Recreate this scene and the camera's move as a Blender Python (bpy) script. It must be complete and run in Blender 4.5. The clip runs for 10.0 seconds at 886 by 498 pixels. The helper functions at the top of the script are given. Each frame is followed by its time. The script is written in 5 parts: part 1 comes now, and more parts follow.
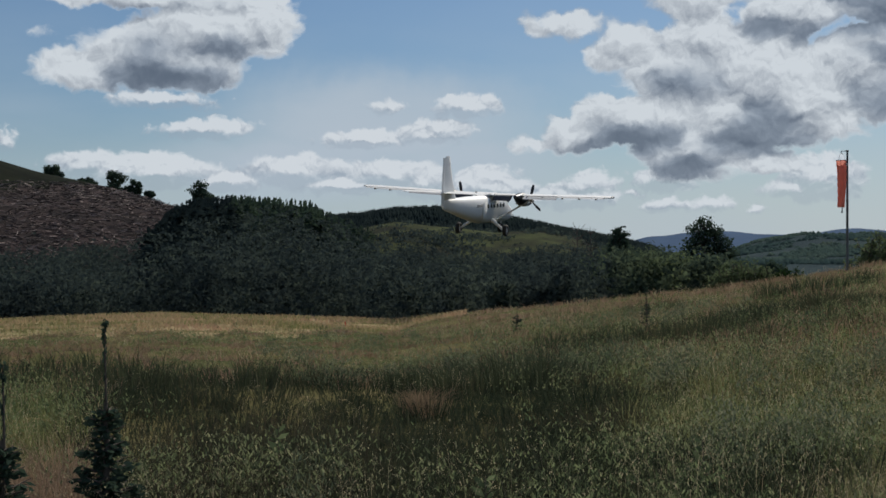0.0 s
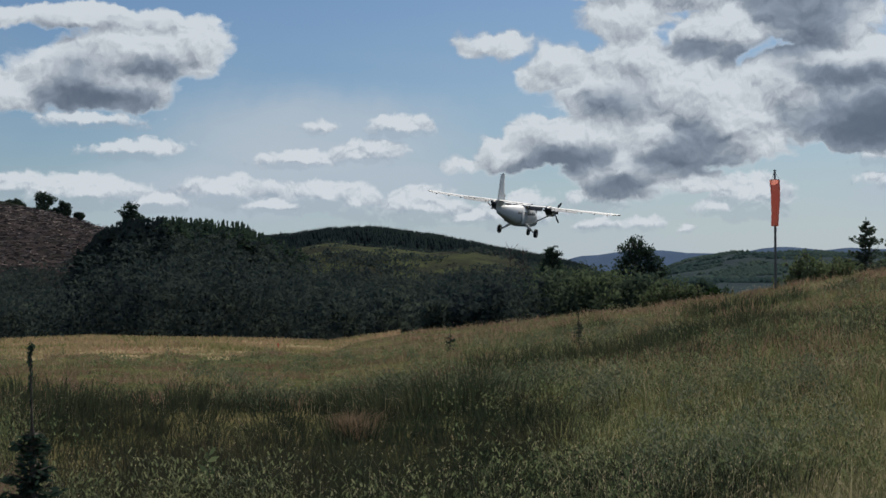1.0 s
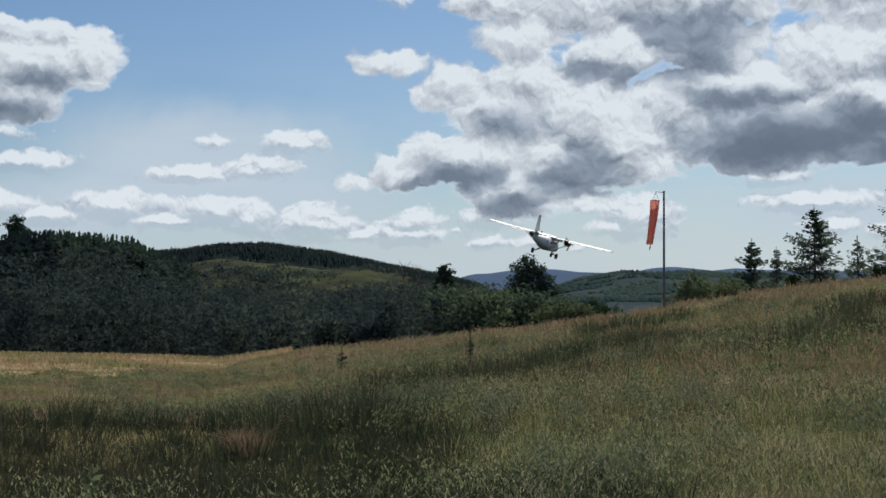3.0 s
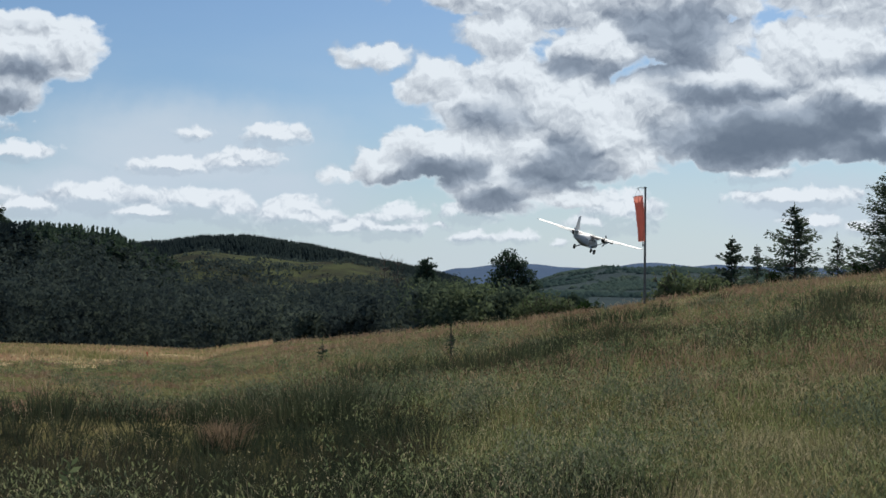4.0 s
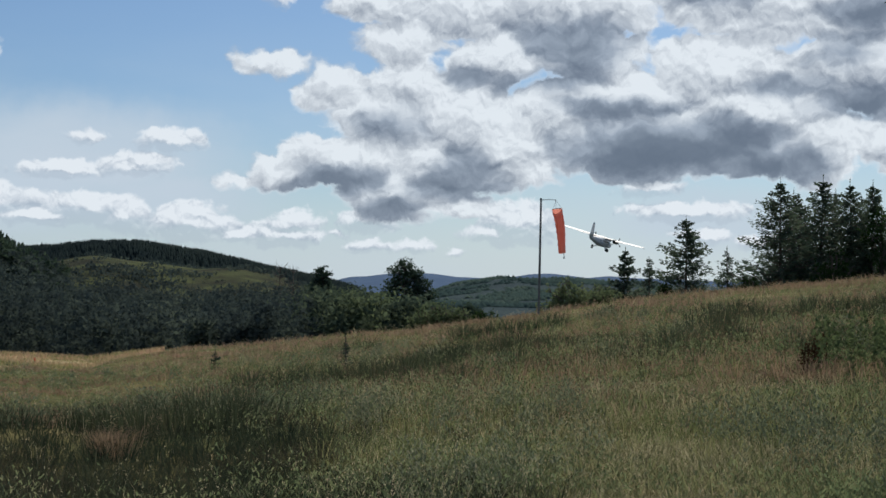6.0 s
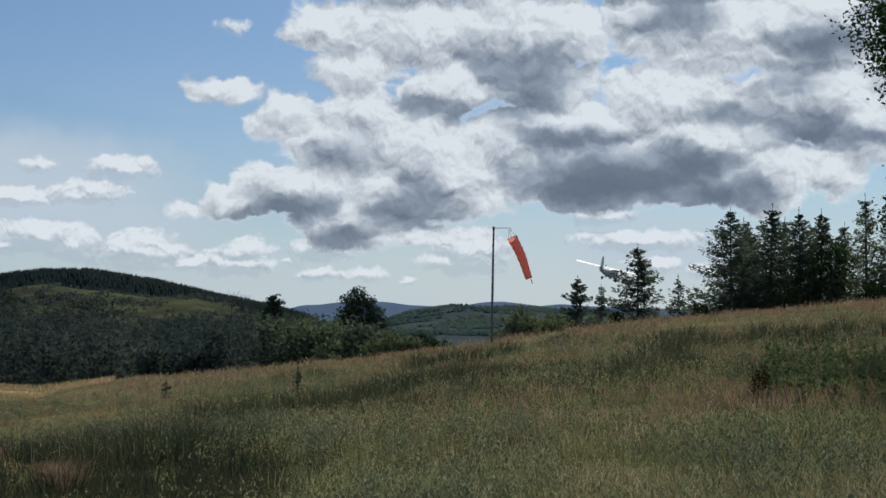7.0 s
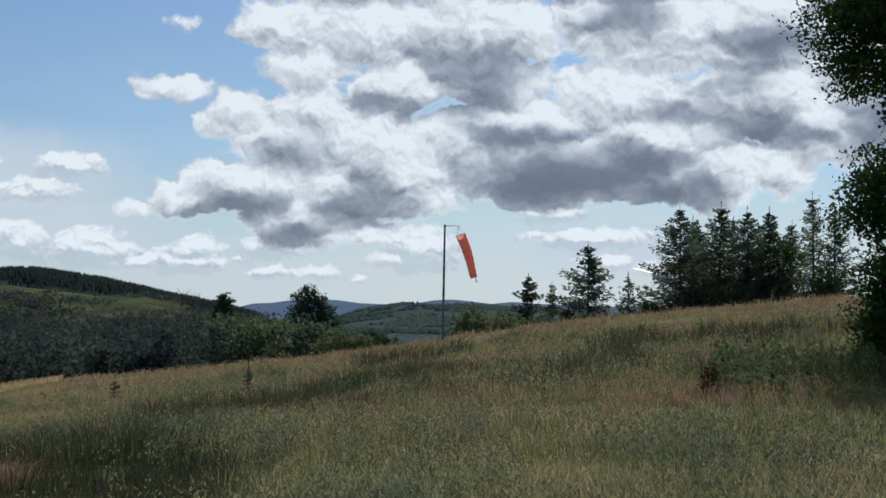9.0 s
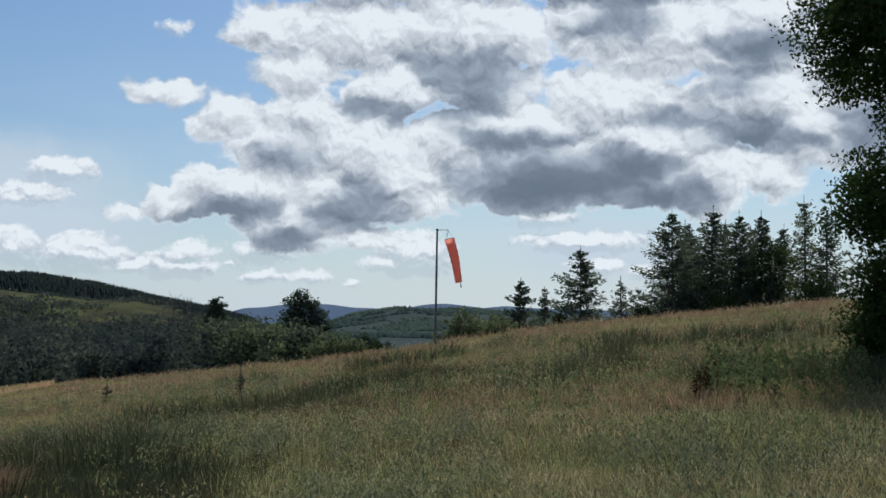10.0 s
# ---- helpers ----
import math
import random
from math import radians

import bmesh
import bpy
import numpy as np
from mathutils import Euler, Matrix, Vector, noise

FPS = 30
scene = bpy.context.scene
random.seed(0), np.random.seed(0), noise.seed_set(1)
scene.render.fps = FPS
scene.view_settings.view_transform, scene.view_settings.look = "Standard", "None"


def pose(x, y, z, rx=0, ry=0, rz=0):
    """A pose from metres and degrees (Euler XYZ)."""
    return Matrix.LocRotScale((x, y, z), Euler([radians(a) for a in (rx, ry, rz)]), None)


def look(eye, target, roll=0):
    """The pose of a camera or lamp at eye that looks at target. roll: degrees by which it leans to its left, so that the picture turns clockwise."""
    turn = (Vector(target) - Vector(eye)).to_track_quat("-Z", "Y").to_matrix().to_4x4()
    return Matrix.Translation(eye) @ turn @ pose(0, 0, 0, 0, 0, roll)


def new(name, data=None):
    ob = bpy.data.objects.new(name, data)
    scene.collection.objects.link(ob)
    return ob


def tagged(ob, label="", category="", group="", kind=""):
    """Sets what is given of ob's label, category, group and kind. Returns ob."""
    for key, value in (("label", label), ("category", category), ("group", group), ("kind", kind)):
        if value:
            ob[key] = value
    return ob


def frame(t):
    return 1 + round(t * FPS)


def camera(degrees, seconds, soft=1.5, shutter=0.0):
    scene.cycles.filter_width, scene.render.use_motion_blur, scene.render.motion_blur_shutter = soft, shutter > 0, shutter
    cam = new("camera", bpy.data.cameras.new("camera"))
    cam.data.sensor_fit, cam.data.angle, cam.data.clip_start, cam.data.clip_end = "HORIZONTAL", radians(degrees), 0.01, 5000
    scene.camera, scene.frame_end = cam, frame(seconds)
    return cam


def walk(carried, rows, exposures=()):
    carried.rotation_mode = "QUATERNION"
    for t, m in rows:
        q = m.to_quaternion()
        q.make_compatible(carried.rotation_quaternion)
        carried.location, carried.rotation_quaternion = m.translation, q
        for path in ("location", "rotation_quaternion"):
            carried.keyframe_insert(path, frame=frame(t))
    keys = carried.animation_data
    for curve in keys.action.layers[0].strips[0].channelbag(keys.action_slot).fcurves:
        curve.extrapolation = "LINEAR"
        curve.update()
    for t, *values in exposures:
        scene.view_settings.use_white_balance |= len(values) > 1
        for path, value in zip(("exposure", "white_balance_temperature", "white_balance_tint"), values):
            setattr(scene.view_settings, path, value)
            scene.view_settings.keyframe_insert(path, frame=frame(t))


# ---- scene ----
# ---------------- camera ----------------
EYE = 1.6


def toward(az, el, d, eye=EYE):
    """The place d metres away on level ground, az degrees right of the windsock and el degrees above eye level."""
    a = radians(az)
    return Vector((d * math.sin(a), d * math.cos(a), eye + d * math.tan(radians(el))))


cam = camera(35.95, 10.0, soft=1.6)
TURNS = (
    (0, -16.454, 0.385, -0.626, -0.030), (0.5, -15.074, 0.753, -1.161, -0.022), (1, -13.647, 1.198, -0.957, -0.014),
    (1.5, -11.999, 1.524, -0.716, -0.008), (2, -10.519, 1.847, -0.602, -0.003), (2.5, -9.634, 1.949, -0.591, 0.0),
    (4, -8.390, 1.614, -0.075, 0.004), (4.5, -7.532, 1.620, 0.225, 0.006), (5, -6.135, 1.517, 0.549, 0.009),
    (5.5, -5.018, 1.600, 0.661, 0.011), (7, -2.073, 3.208, 0.462, 0.014), (7.5, -1.115, 3.454, 0.603, 0.014),
    (8, -0.606, 3.271, 0.730, 0.014), (8.5, -0.337, 3.057, 0.551, 0.014), (9, -0.021, 3.139, 0.342, 0.014),
    (9.5, 0.263, 3.282, 0.347, 0.014), (10, 0.297, 3.315, 0.261, 0.014))
ROWS = []
for t, yaw, pitch, roll, side in TURNS:
    eye = Vector((side, 0, EYE))
    ROWS.append((t, look(eye, eye + (toward(yaw, pitch, 100) - Vector((0, 0, EYE))), roll)))
walk(cam, ROWS, exposures=((0, -0.36, 6230, 10), (2, -0.26, 6230, 10), (4, -0.02, 6230, 10), (5.5, -0.01, 6230, 10), (7, -0.15, 6230, 10), (8, -0.03, 6230, 10), (10, 0.0, 6230, 10)))

# ---------------- sky and sun ----------------
SUN_AZ, SUN_EL = 14.0, 41.0
SKY = 0.09


class Nodes:
    """Short hand for building node trees."""

    def __init__(self, tree):
        self.tree = tree
        tree.nodes.clear()

    def add(self, kind, links=(), **settings):
        n = self.tree.nodes.new(kind)
        for key, value in settings.items():
            setattr(n, key, value)
        for key, value in dict(links).items():
            if isinstance(value, bpy.types.NodeSocket):
                self.tree.links.new(value, n.inputs[key])
            else:
                n.inputs[key].default_value = value
        return n

    def math(self, op, a, b=0.0, c=0.0, clamp=False):
        return self.add("ShaderNodeMath", {0: a, 1: b, 2: c}, operation=op, use_clamp=clamp).outputs[0]

    def vec(self, op, a, b=(0, 0, 0), c=(0, 0, 0)):
        n = self.add("ShaderNodeVectorMath", {0: a, 1: b, 2: c}, operation=op)
        return n.outputs["Value"] if op in ("LENGTH", "DOT_PRODUCT") else n.outputs[0]

    def mix(self, f, a, b, blend="MIX"):
        n = self.add("ShaderNodeMix", data_type="RGBA", blend_type=blend)
        for i, v in ((0, f), (6, a), (7, b)):
            if isinstance(v, bpy.types.NodeSocket):
                self.tree.links.new(v, n.inputs[i])
            else:
                n.inputs[i].default_value = v if i == 0 else (*v, 1)[:4]
        return n.outputs[2]

    def step(self, x, lo, hi):
        return self.add("ShaderNodeMapRange", {0: x, 1: lo, 2: hi, 3: 0.0, 4: 1.0}, interpolation_type="SMOOTHSTEP").outputs[0]

    def noise(self, v, scale, detail=4.0, rough=0.55, out=0):
        return self.add("ShaderNodeTexNoise", {"Vector": v, "Scale": scale, "Detail": detail, "Roughness": rough}).outputs[out]


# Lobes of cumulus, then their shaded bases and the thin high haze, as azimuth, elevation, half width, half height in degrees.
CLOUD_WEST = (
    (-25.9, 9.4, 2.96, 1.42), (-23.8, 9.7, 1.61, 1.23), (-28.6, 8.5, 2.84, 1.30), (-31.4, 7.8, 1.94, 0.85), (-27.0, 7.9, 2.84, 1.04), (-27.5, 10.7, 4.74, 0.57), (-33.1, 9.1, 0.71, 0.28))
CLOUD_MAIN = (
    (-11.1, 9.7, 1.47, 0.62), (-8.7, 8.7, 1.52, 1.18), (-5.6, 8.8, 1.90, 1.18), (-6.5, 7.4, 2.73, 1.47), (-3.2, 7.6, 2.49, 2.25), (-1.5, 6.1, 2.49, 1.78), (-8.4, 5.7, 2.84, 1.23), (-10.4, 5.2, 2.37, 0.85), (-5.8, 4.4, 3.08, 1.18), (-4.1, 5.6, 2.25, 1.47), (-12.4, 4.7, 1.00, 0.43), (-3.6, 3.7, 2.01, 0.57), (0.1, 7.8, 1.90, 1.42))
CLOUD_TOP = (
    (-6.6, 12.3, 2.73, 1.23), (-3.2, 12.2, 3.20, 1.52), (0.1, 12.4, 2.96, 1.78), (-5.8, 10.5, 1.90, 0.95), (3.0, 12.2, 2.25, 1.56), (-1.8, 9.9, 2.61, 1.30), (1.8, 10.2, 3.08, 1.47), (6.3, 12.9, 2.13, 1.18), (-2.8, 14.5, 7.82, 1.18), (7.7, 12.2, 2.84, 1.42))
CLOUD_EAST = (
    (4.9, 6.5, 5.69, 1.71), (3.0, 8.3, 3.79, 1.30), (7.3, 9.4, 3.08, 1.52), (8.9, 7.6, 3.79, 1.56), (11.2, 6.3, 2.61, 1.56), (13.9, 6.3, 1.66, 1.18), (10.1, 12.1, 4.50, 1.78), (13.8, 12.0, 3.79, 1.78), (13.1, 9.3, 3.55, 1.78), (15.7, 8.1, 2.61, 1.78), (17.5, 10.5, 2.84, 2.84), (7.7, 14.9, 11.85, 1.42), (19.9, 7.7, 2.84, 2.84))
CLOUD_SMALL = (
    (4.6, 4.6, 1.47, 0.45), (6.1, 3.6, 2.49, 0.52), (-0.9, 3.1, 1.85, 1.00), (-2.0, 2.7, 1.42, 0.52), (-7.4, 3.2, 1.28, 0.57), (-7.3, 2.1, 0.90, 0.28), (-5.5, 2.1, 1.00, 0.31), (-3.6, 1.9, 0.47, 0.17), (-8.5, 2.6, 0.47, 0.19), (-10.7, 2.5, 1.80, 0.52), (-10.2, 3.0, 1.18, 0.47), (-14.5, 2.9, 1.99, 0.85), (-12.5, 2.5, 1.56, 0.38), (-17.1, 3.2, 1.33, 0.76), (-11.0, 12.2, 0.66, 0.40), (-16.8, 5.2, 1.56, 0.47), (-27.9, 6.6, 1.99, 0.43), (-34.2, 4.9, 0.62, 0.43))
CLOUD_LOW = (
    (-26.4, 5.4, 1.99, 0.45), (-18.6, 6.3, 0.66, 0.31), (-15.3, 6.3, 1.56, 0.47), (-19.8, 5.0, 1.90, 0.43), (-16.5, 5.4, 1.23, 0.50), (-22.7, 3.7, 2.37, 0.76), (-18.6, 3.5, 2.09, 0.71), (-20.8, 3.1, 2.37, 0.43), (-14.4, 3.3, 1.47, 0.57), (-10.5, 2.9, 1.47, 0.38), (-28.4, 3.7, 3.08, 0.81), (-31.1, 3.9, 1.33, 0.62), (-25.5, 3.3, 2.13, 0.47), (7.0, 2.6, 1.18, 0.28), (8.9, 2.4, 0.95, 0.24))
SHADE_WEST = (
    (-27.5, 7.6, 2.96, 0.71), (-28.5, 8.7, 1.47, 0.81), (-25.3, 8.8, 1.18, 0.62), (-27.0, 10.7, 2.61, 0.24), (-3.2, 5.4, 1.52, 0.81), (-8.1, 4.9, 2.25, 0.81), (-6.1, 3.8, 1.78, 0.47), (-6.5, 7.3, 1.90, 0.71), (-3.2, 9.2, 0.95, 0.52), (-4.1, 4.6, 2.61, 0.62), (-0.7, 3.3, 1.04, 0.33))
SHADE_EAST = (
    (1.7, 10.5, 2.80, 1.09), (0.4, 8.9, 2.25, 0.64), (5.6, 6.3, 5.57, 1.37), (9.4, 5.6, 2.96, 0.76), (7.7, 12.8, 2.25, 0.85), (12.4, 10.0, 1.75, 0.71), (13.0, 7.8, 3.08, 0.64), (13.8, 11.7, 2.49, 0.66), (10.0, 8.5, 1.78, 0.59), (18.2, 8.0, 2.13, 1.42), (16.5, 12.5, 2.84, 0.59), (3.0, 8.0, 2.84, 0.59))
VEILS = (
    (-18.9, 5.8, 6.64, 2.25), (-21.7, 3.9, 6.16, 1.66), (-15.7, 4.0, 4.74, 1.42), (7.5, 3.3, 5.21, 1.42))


def make_sky():
    world = bpy.data.worlds.new("sky")
    scene.world = world
    world.use_nodes = True
    k = Nodes(world.node_tree)
    sky = k.add("ShaderNodeTexSky", sky_type="NISHITA", sun_disc=False, sun_elevation=radians(SUN_EL),
                sun_rotation=radians(SUN_AZ), altitude=150, air_density=1.1, dust_density=0.6, ozone_density=2.0)
    way = k.add("ShaderNodeTexCoord").outputs["Generated"]
    xyz = k.add("ShaderNodeSeparateXYZ", {0: way}).outputs
    az = k.math("MULTIPLY", k.math("ARCTAN2", xyz[0], xyz[1]), 57.2958)
    el = k.math("MULTIPLY", k.math("ARCSINE", xyz[2]), 57.2958)
    flat = k.add("ShaderNodeCombineXYZ", {0: az, 1: el}).outputs[0]

    def field(lobes, at, blend):
        """Depth inside a heap of ellipses, in degrees."""
        total = None
        for a, e, w, h in lobes:
            q = k.vec("MULTIPLY_ADD", at, (1 / w, 1 / h, 0), (-a / w, -e / h, 0))
            inside = k.math("MULTIPLY", k.math("SUBTRACT", 1.0, k.vec("LENGTH", q)), math.sqrt(w * h))
            total = inside if total is None else k.math("SMOOTH_MAX", total, inside, blend)
        return total

    def billow(at, scale, detail):
        """Rounded heads, 0 at the middle of each and about 1 in the creases."""
        return k.add("ShaderNodeTexVoronoi", {"Vector": at, "Scale": scale, "Detail": detail, "Roughness": 0.55, "Lacunarity": 2.1, "Smoothness": 0.35},
                     voronoi_dimensions="2D", feature="SMOOTH_F1", normalize=True).outputs["Distance"]

    def push(scale, detail, amount):
        return k.vec("MULTIPLY", k.vec("SUBTRACT", k.noise(flat, scale, detail, 0.55, 1), (0.5, 0.5, 0.5)), (amount, amount * 0.75, 0))

    bent = k.vec("ADD", flat, k.vec("ADD", push(0.45, 2.0, 1.3), push(1.6, 4.0, 0.75)))
    up = k.vec("ADD", bent, (0.16, 0.48, 0))
    heads, small_heads = billow(bent, 0.5, 1.6), billow(bent, 1.25, 2.0)
    wisps = k.math("SUBTRACT", k.noise(k.vec("MULTIPLY", bent, (0.7, 1.0, 1.0)), 0.6, 8.0, 0.55), 0.5)
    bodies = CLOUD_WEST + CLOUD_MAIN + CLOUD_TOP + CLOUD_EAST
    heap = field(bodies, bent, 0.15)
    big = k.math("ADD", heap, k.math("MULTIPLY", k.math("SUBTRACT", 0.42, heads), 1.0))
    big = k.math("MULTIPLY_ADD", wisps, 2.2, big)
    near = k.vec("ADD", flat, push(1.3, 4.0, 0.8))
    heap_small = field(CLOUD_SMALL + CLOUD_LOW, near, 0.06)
    small = k.math("ADD", heap_small, k.math("MULTIPLY", k.math("SUBTRACT", 0.42, small_heads), 1.0))
    small = k.math("MULTIPLY_ADD", wisps, 1.2, small)
    # beyond the named clouds the same broken cumulus goes on all round
    away = k.math("MAXIMUM", k.step(k.math("ABSOLUTE", k.math("ADD", az, 8.0)), 34.0, 46.0), k.step(el, 16.0, 26.0))
    rest = k.math("MULTIPLY", k.math("SUBTRACT", k.noise(k.vec("MULTIPLY", way, (1, 1, 2.2)), 3.0, 6.0, 0.6), 0.5), 3.0)
    big = k.add("ShaderNodeMix", {0: away, 2: big, 3: rest}).outputs[0]
    small = k.math("MULTIPLY_ADD", away, -3.0, small)
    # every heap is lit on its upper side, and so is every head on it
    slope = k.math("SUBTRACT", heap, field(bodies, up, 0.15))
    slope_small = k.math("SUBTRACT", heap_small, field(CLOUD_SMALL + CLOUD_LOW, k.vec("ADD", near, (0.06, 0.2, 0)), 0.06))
    relief = k.math("SUBTRACT", billow(up, 0.5, 1.6), heads)
    fine = k.math("SUBTRACT", k.noise(bent, 1.5, 5.0, 0.55), k.noise(k.vec("ADD", bent, (0.05, 0.18, 0)), 1.5, 5.0, 0.55))
    thin_small = k.math("MULTIPLY_ADD", k.step(slope_small, -0.22, 0.16), 0.62, 0.33)
    only_small = k.math("MULTIPLY", k.step(small, -0.06, 0.30), thin_small)
    only_big = k.step(big, -0.06, 0.38)
    cover = k.math("MAXIMUM", only_big, only_small)
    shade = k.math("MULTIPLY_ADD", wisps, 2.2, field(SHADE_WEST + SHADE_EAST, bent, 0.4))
    shade = k.math("MULTIPLY_ADD", slope, -0.55, shade)
    shade = k.math("MULTIPLY_ADD", relief, -0.7, shade)
    dark = k.math("MULTIPLY", k.step(shade, -0.5, 0.65), k.math("SUBTRACT", 1.0, away))
    deep = k.step(shade, 0.3, 1.8)
    # silver rims, greyer hearts
    heart = k.step(big, 0.3, 2.2)
    glow = k.math("MULTIPLY_ADD", relief, 1.1, k.math("MULTIPLY_ADD", fine, 1.5, 0.80))
    glow = k.math("MULTIPLY_ADD", slope, 0.5, glow)
    glow = k.math("MULTIPLY_ADD", heart, -0.16, glow)
    glow = k.math("MULTIPLY_ADD", wisps, -0.6, glow, clamp=True)
    white = k.mix(glow, (0.27 / SKY, 0.31 / SKY, 0.37 / SKY), (0.81 / SKY, 0.85 / SKY, 0.87 / SKY))
    grey = k.mix(glow, (0.17 / SKY, 0.205 / SKY, 0.262 / SKY), (0.36 / SKY, 0.415 / SKY, 0.485 / SKY))
    grey = k.mix(k.math("MULTIPLY", deep, 0.85), grey, (0.13 / SKY, 0.165 / SKY, 0.218 / SKY))
    glow_small = k.math("MULTIPLY_ADD", slope_small, 2.4, k.math("MULTIPLY_ADD", fine, 3.0, 0.44), clamp=True)
    pale = k.mix(glow_small, (0.40 / SKY, 0.465 / SKY, 0.54 / SKY), (0.83 / SKY, 0.865 / SKY, 0.885 / SKY))
    cloud = k.mix(only_big, pale, k.mix(dark, white, grey))
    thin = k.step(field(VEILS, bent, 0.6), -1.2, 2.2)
    veil = k.math("MULTIPLY_ADD", k.step(k.noise(k.vec("MULTIPLY", flat, (0.35, 1, 1)), 0.35, 4.0, 0.5), 0.3, 0.75),
                  k.math("MULTIPLY", k.step(el, 13.0, 4.0), 0.3), k.math("MULTIPLY", thin, 0.75), clamp=True)
    horizon = k.step(el, 7.0, -1.0)
    blue = k.mix(1.0, sky.outputs[0], (0.60, 0.71, 0.83), "MULTIPLY")
    blue = k.mix(k.math("MULTIPLY", horizon, 0.8), blue, (0.58 / SKY, 0.67 / SKY, 0.745 / SKY))
    blue = k.mix(veil, blue, (0.56 / SKY, 0.64 / SKY, 0.71 / SKY))
    out = k.mix(k.math("MULTIPLY", cover, 0.97), blue, cloud)
    back = k.add("ShaderNodeBackground", {0: out, 1: SKY})
    k.add("ShaderNodeOutputWorld", {0: back.outputs[0]})


make_sky()
sun_data = bpy.data.lights.new("sun", "SUN")
sun_data.energy, sun_data.angle, sun_data.color = 5.0, radians(0.6), (1.0, 0.91, 0.76)
sun = new("sun", sun_data)
sun.matrix_world = look(toward(SUN_AZ, SUN_EL, 500), (0, 0, 0))


# ---------------- materials ----------------
def material(name, build):
    m = bpy.data.materials.new(name)
    m.use_nodes = True
    k = Nodes(m.node_tree)
    k.add("ShaderNodeOutputMaterial", {0: build(k)})
    return m


def principled(k, color, rough=0.6, metal=0.0, bump=None, depth=0.01, **more):
    n = k.add("ShaderNodeBsdfPrincipled", {"Base Color": color if isinstance(color, bpy.types.NodeSocket) else (*color, 1),
                                           "Roughness": rough, "Metallic": metal, **more})
    if bump is not None:
        b = k.add("ShaderNodeBump", {"Height": bump, "Distance": depth, "Strength": 0.6})
        k.tree.links.new(b.outputs[0], n.inputs["Normal"])
    return n.outputs[0]


def place(k):
    return k.add("ShaderNodeTexCoord").outputs["Object"]


def soil(name, dark, light, other, scale=0.15, depth=0.05):
    def build(k):
        p = place(k)
        a, b = k.noise(p, scale, 6.0, 0.6), k.noise(p, scale * 14, 5.0, 0.65)
        c = k.mix(k.step(a, 0.35, 0.65), dark, light)
        c = k.mix(k.math("MULTIPLY", k.step(b, 0.5, 0.72), 0.7), c, other)
        return principled(k, c, 1.0, bump=b, depth=depth, **{"Specular IOR Level": 0.02})
    return material(name, build)


def leafy(name, colors, patch=0.12, thin=0.4, gloss=0.12, vary=0.22):
    """Foliage: three colours that drift over the ground in patches and vary from blade to blade."""
    def build(k):
        p = place(k)
        r = k.add("ShaderNodeNewGeometry").outputs["Random Per Island"]
        a = k.math("ADD", k.noise(p, patch, 4.0, 0.6), k.math("MULTIPLY", k.math("SUBTRACT", r, 0.5), 0.18))
        c = k.mix(k.step(a, 0.36, 0.52), colors[0], colors[1])
        c = k.mix(k.step(a, 0.54, 0.68), c, colors[2])
        c = k.mix(k.math("MULTIPLY", k.math("FRACT", k.math("MULTIPLY", r, 37.0)), vary), c, (0.0, 0.0, 0.0), "MIX")
        d = k.add("ShaderNodeBsdfDiffuse", {0: c})
        t = k.add("ShaderNodeBsdfTranslucent", {0: c})
        m = k.add("ShaderNodeMixShader", {0: thin, 1: d.outputs[0], 2: t.outputs[0]})
        g = k.add("ShaderNodeBsdfGlossy", {0: (1, 1, 1, 1), "Roughness": 0.45})
        f = k.add("ShaderNodeFresnel", {0: 1.35})
        return k.add("ShaderNodeMixShader", {0: k.math("MULTIPLY", f.outputs[0], gloss), 1: m.outputs[0], 2: g.outputs[0]}).outputs[0]
    return material(name, build)


M_MEADOW = soil("meadow_soil", (0.05, 0.06, 0.022), (0.12, 0.105, 0.045), (0.2, 0.15, 0.08), 0.2)
M_STRIP = soil("mown_strip", (0.24, 0.20, 0.10), (0.36, 0.27, 0.16), (0.17, 0.19, 0.08), 0.09)
M_BRASH = soil("felled_slope", (0.022, 0.019, 0.019), (0.055, 0.042, 0.041), (0.09, 0.07, 0.066), 0.12, 0.4)
M_MOOR = soil("moor_grass", (0.022, 0.025, 0.018), (0.062, 0.074, 0.032), (0.030, 0.026, 0.021), 0.05, 0.9)
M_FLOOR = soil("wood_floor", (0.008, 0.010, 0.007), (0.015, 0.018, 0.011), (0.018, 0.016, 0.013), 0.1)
# the blue of distance haze is put into both hill colours below
M_NEARHILL = soil("hazed_valley_hill", (0.024, 0.040, 0.047), (0.033, 0.052, 0.054), (0.024, 0.040, 0.046), 0.013, 1.0)
M_FAR = soil("distant_haze_blue", (0.05, 0.085, 0.15), (0.062, 0.10, 0.17), (0.042, 0.075, 0.135), 0.003, 1.0)
M_GRASS = leafy("meadow_grass", ((0.115, 0.145, 0.064), (0.20, 0.215, 0.098), (0.28, 0.245, 0.135)), 0.3, 0.5, 0.0)
M_STRAW = leafy("dry_seed_grass", ((0.36, 0.33, 0.20), (0.48, 0.42, 0.27), (0.42, 0.315, 0.21)), 0.2, 0.5, 0.0)
M_BENT = leafy("bleached_bent", ((0.25, 0.245, 0.14), (0.36, 0.32, 0.20), (0.42, 0.35, 0.24)), 0.3, 0.5, 0.0)
M_CLUMP = leafy("grey_green_leaves", ((0.11, 0.135, 0.085), (0.16, 0.185, 0.115), (0.25, 0.255, 0.17)), 0.6, 0.4, 0.0)
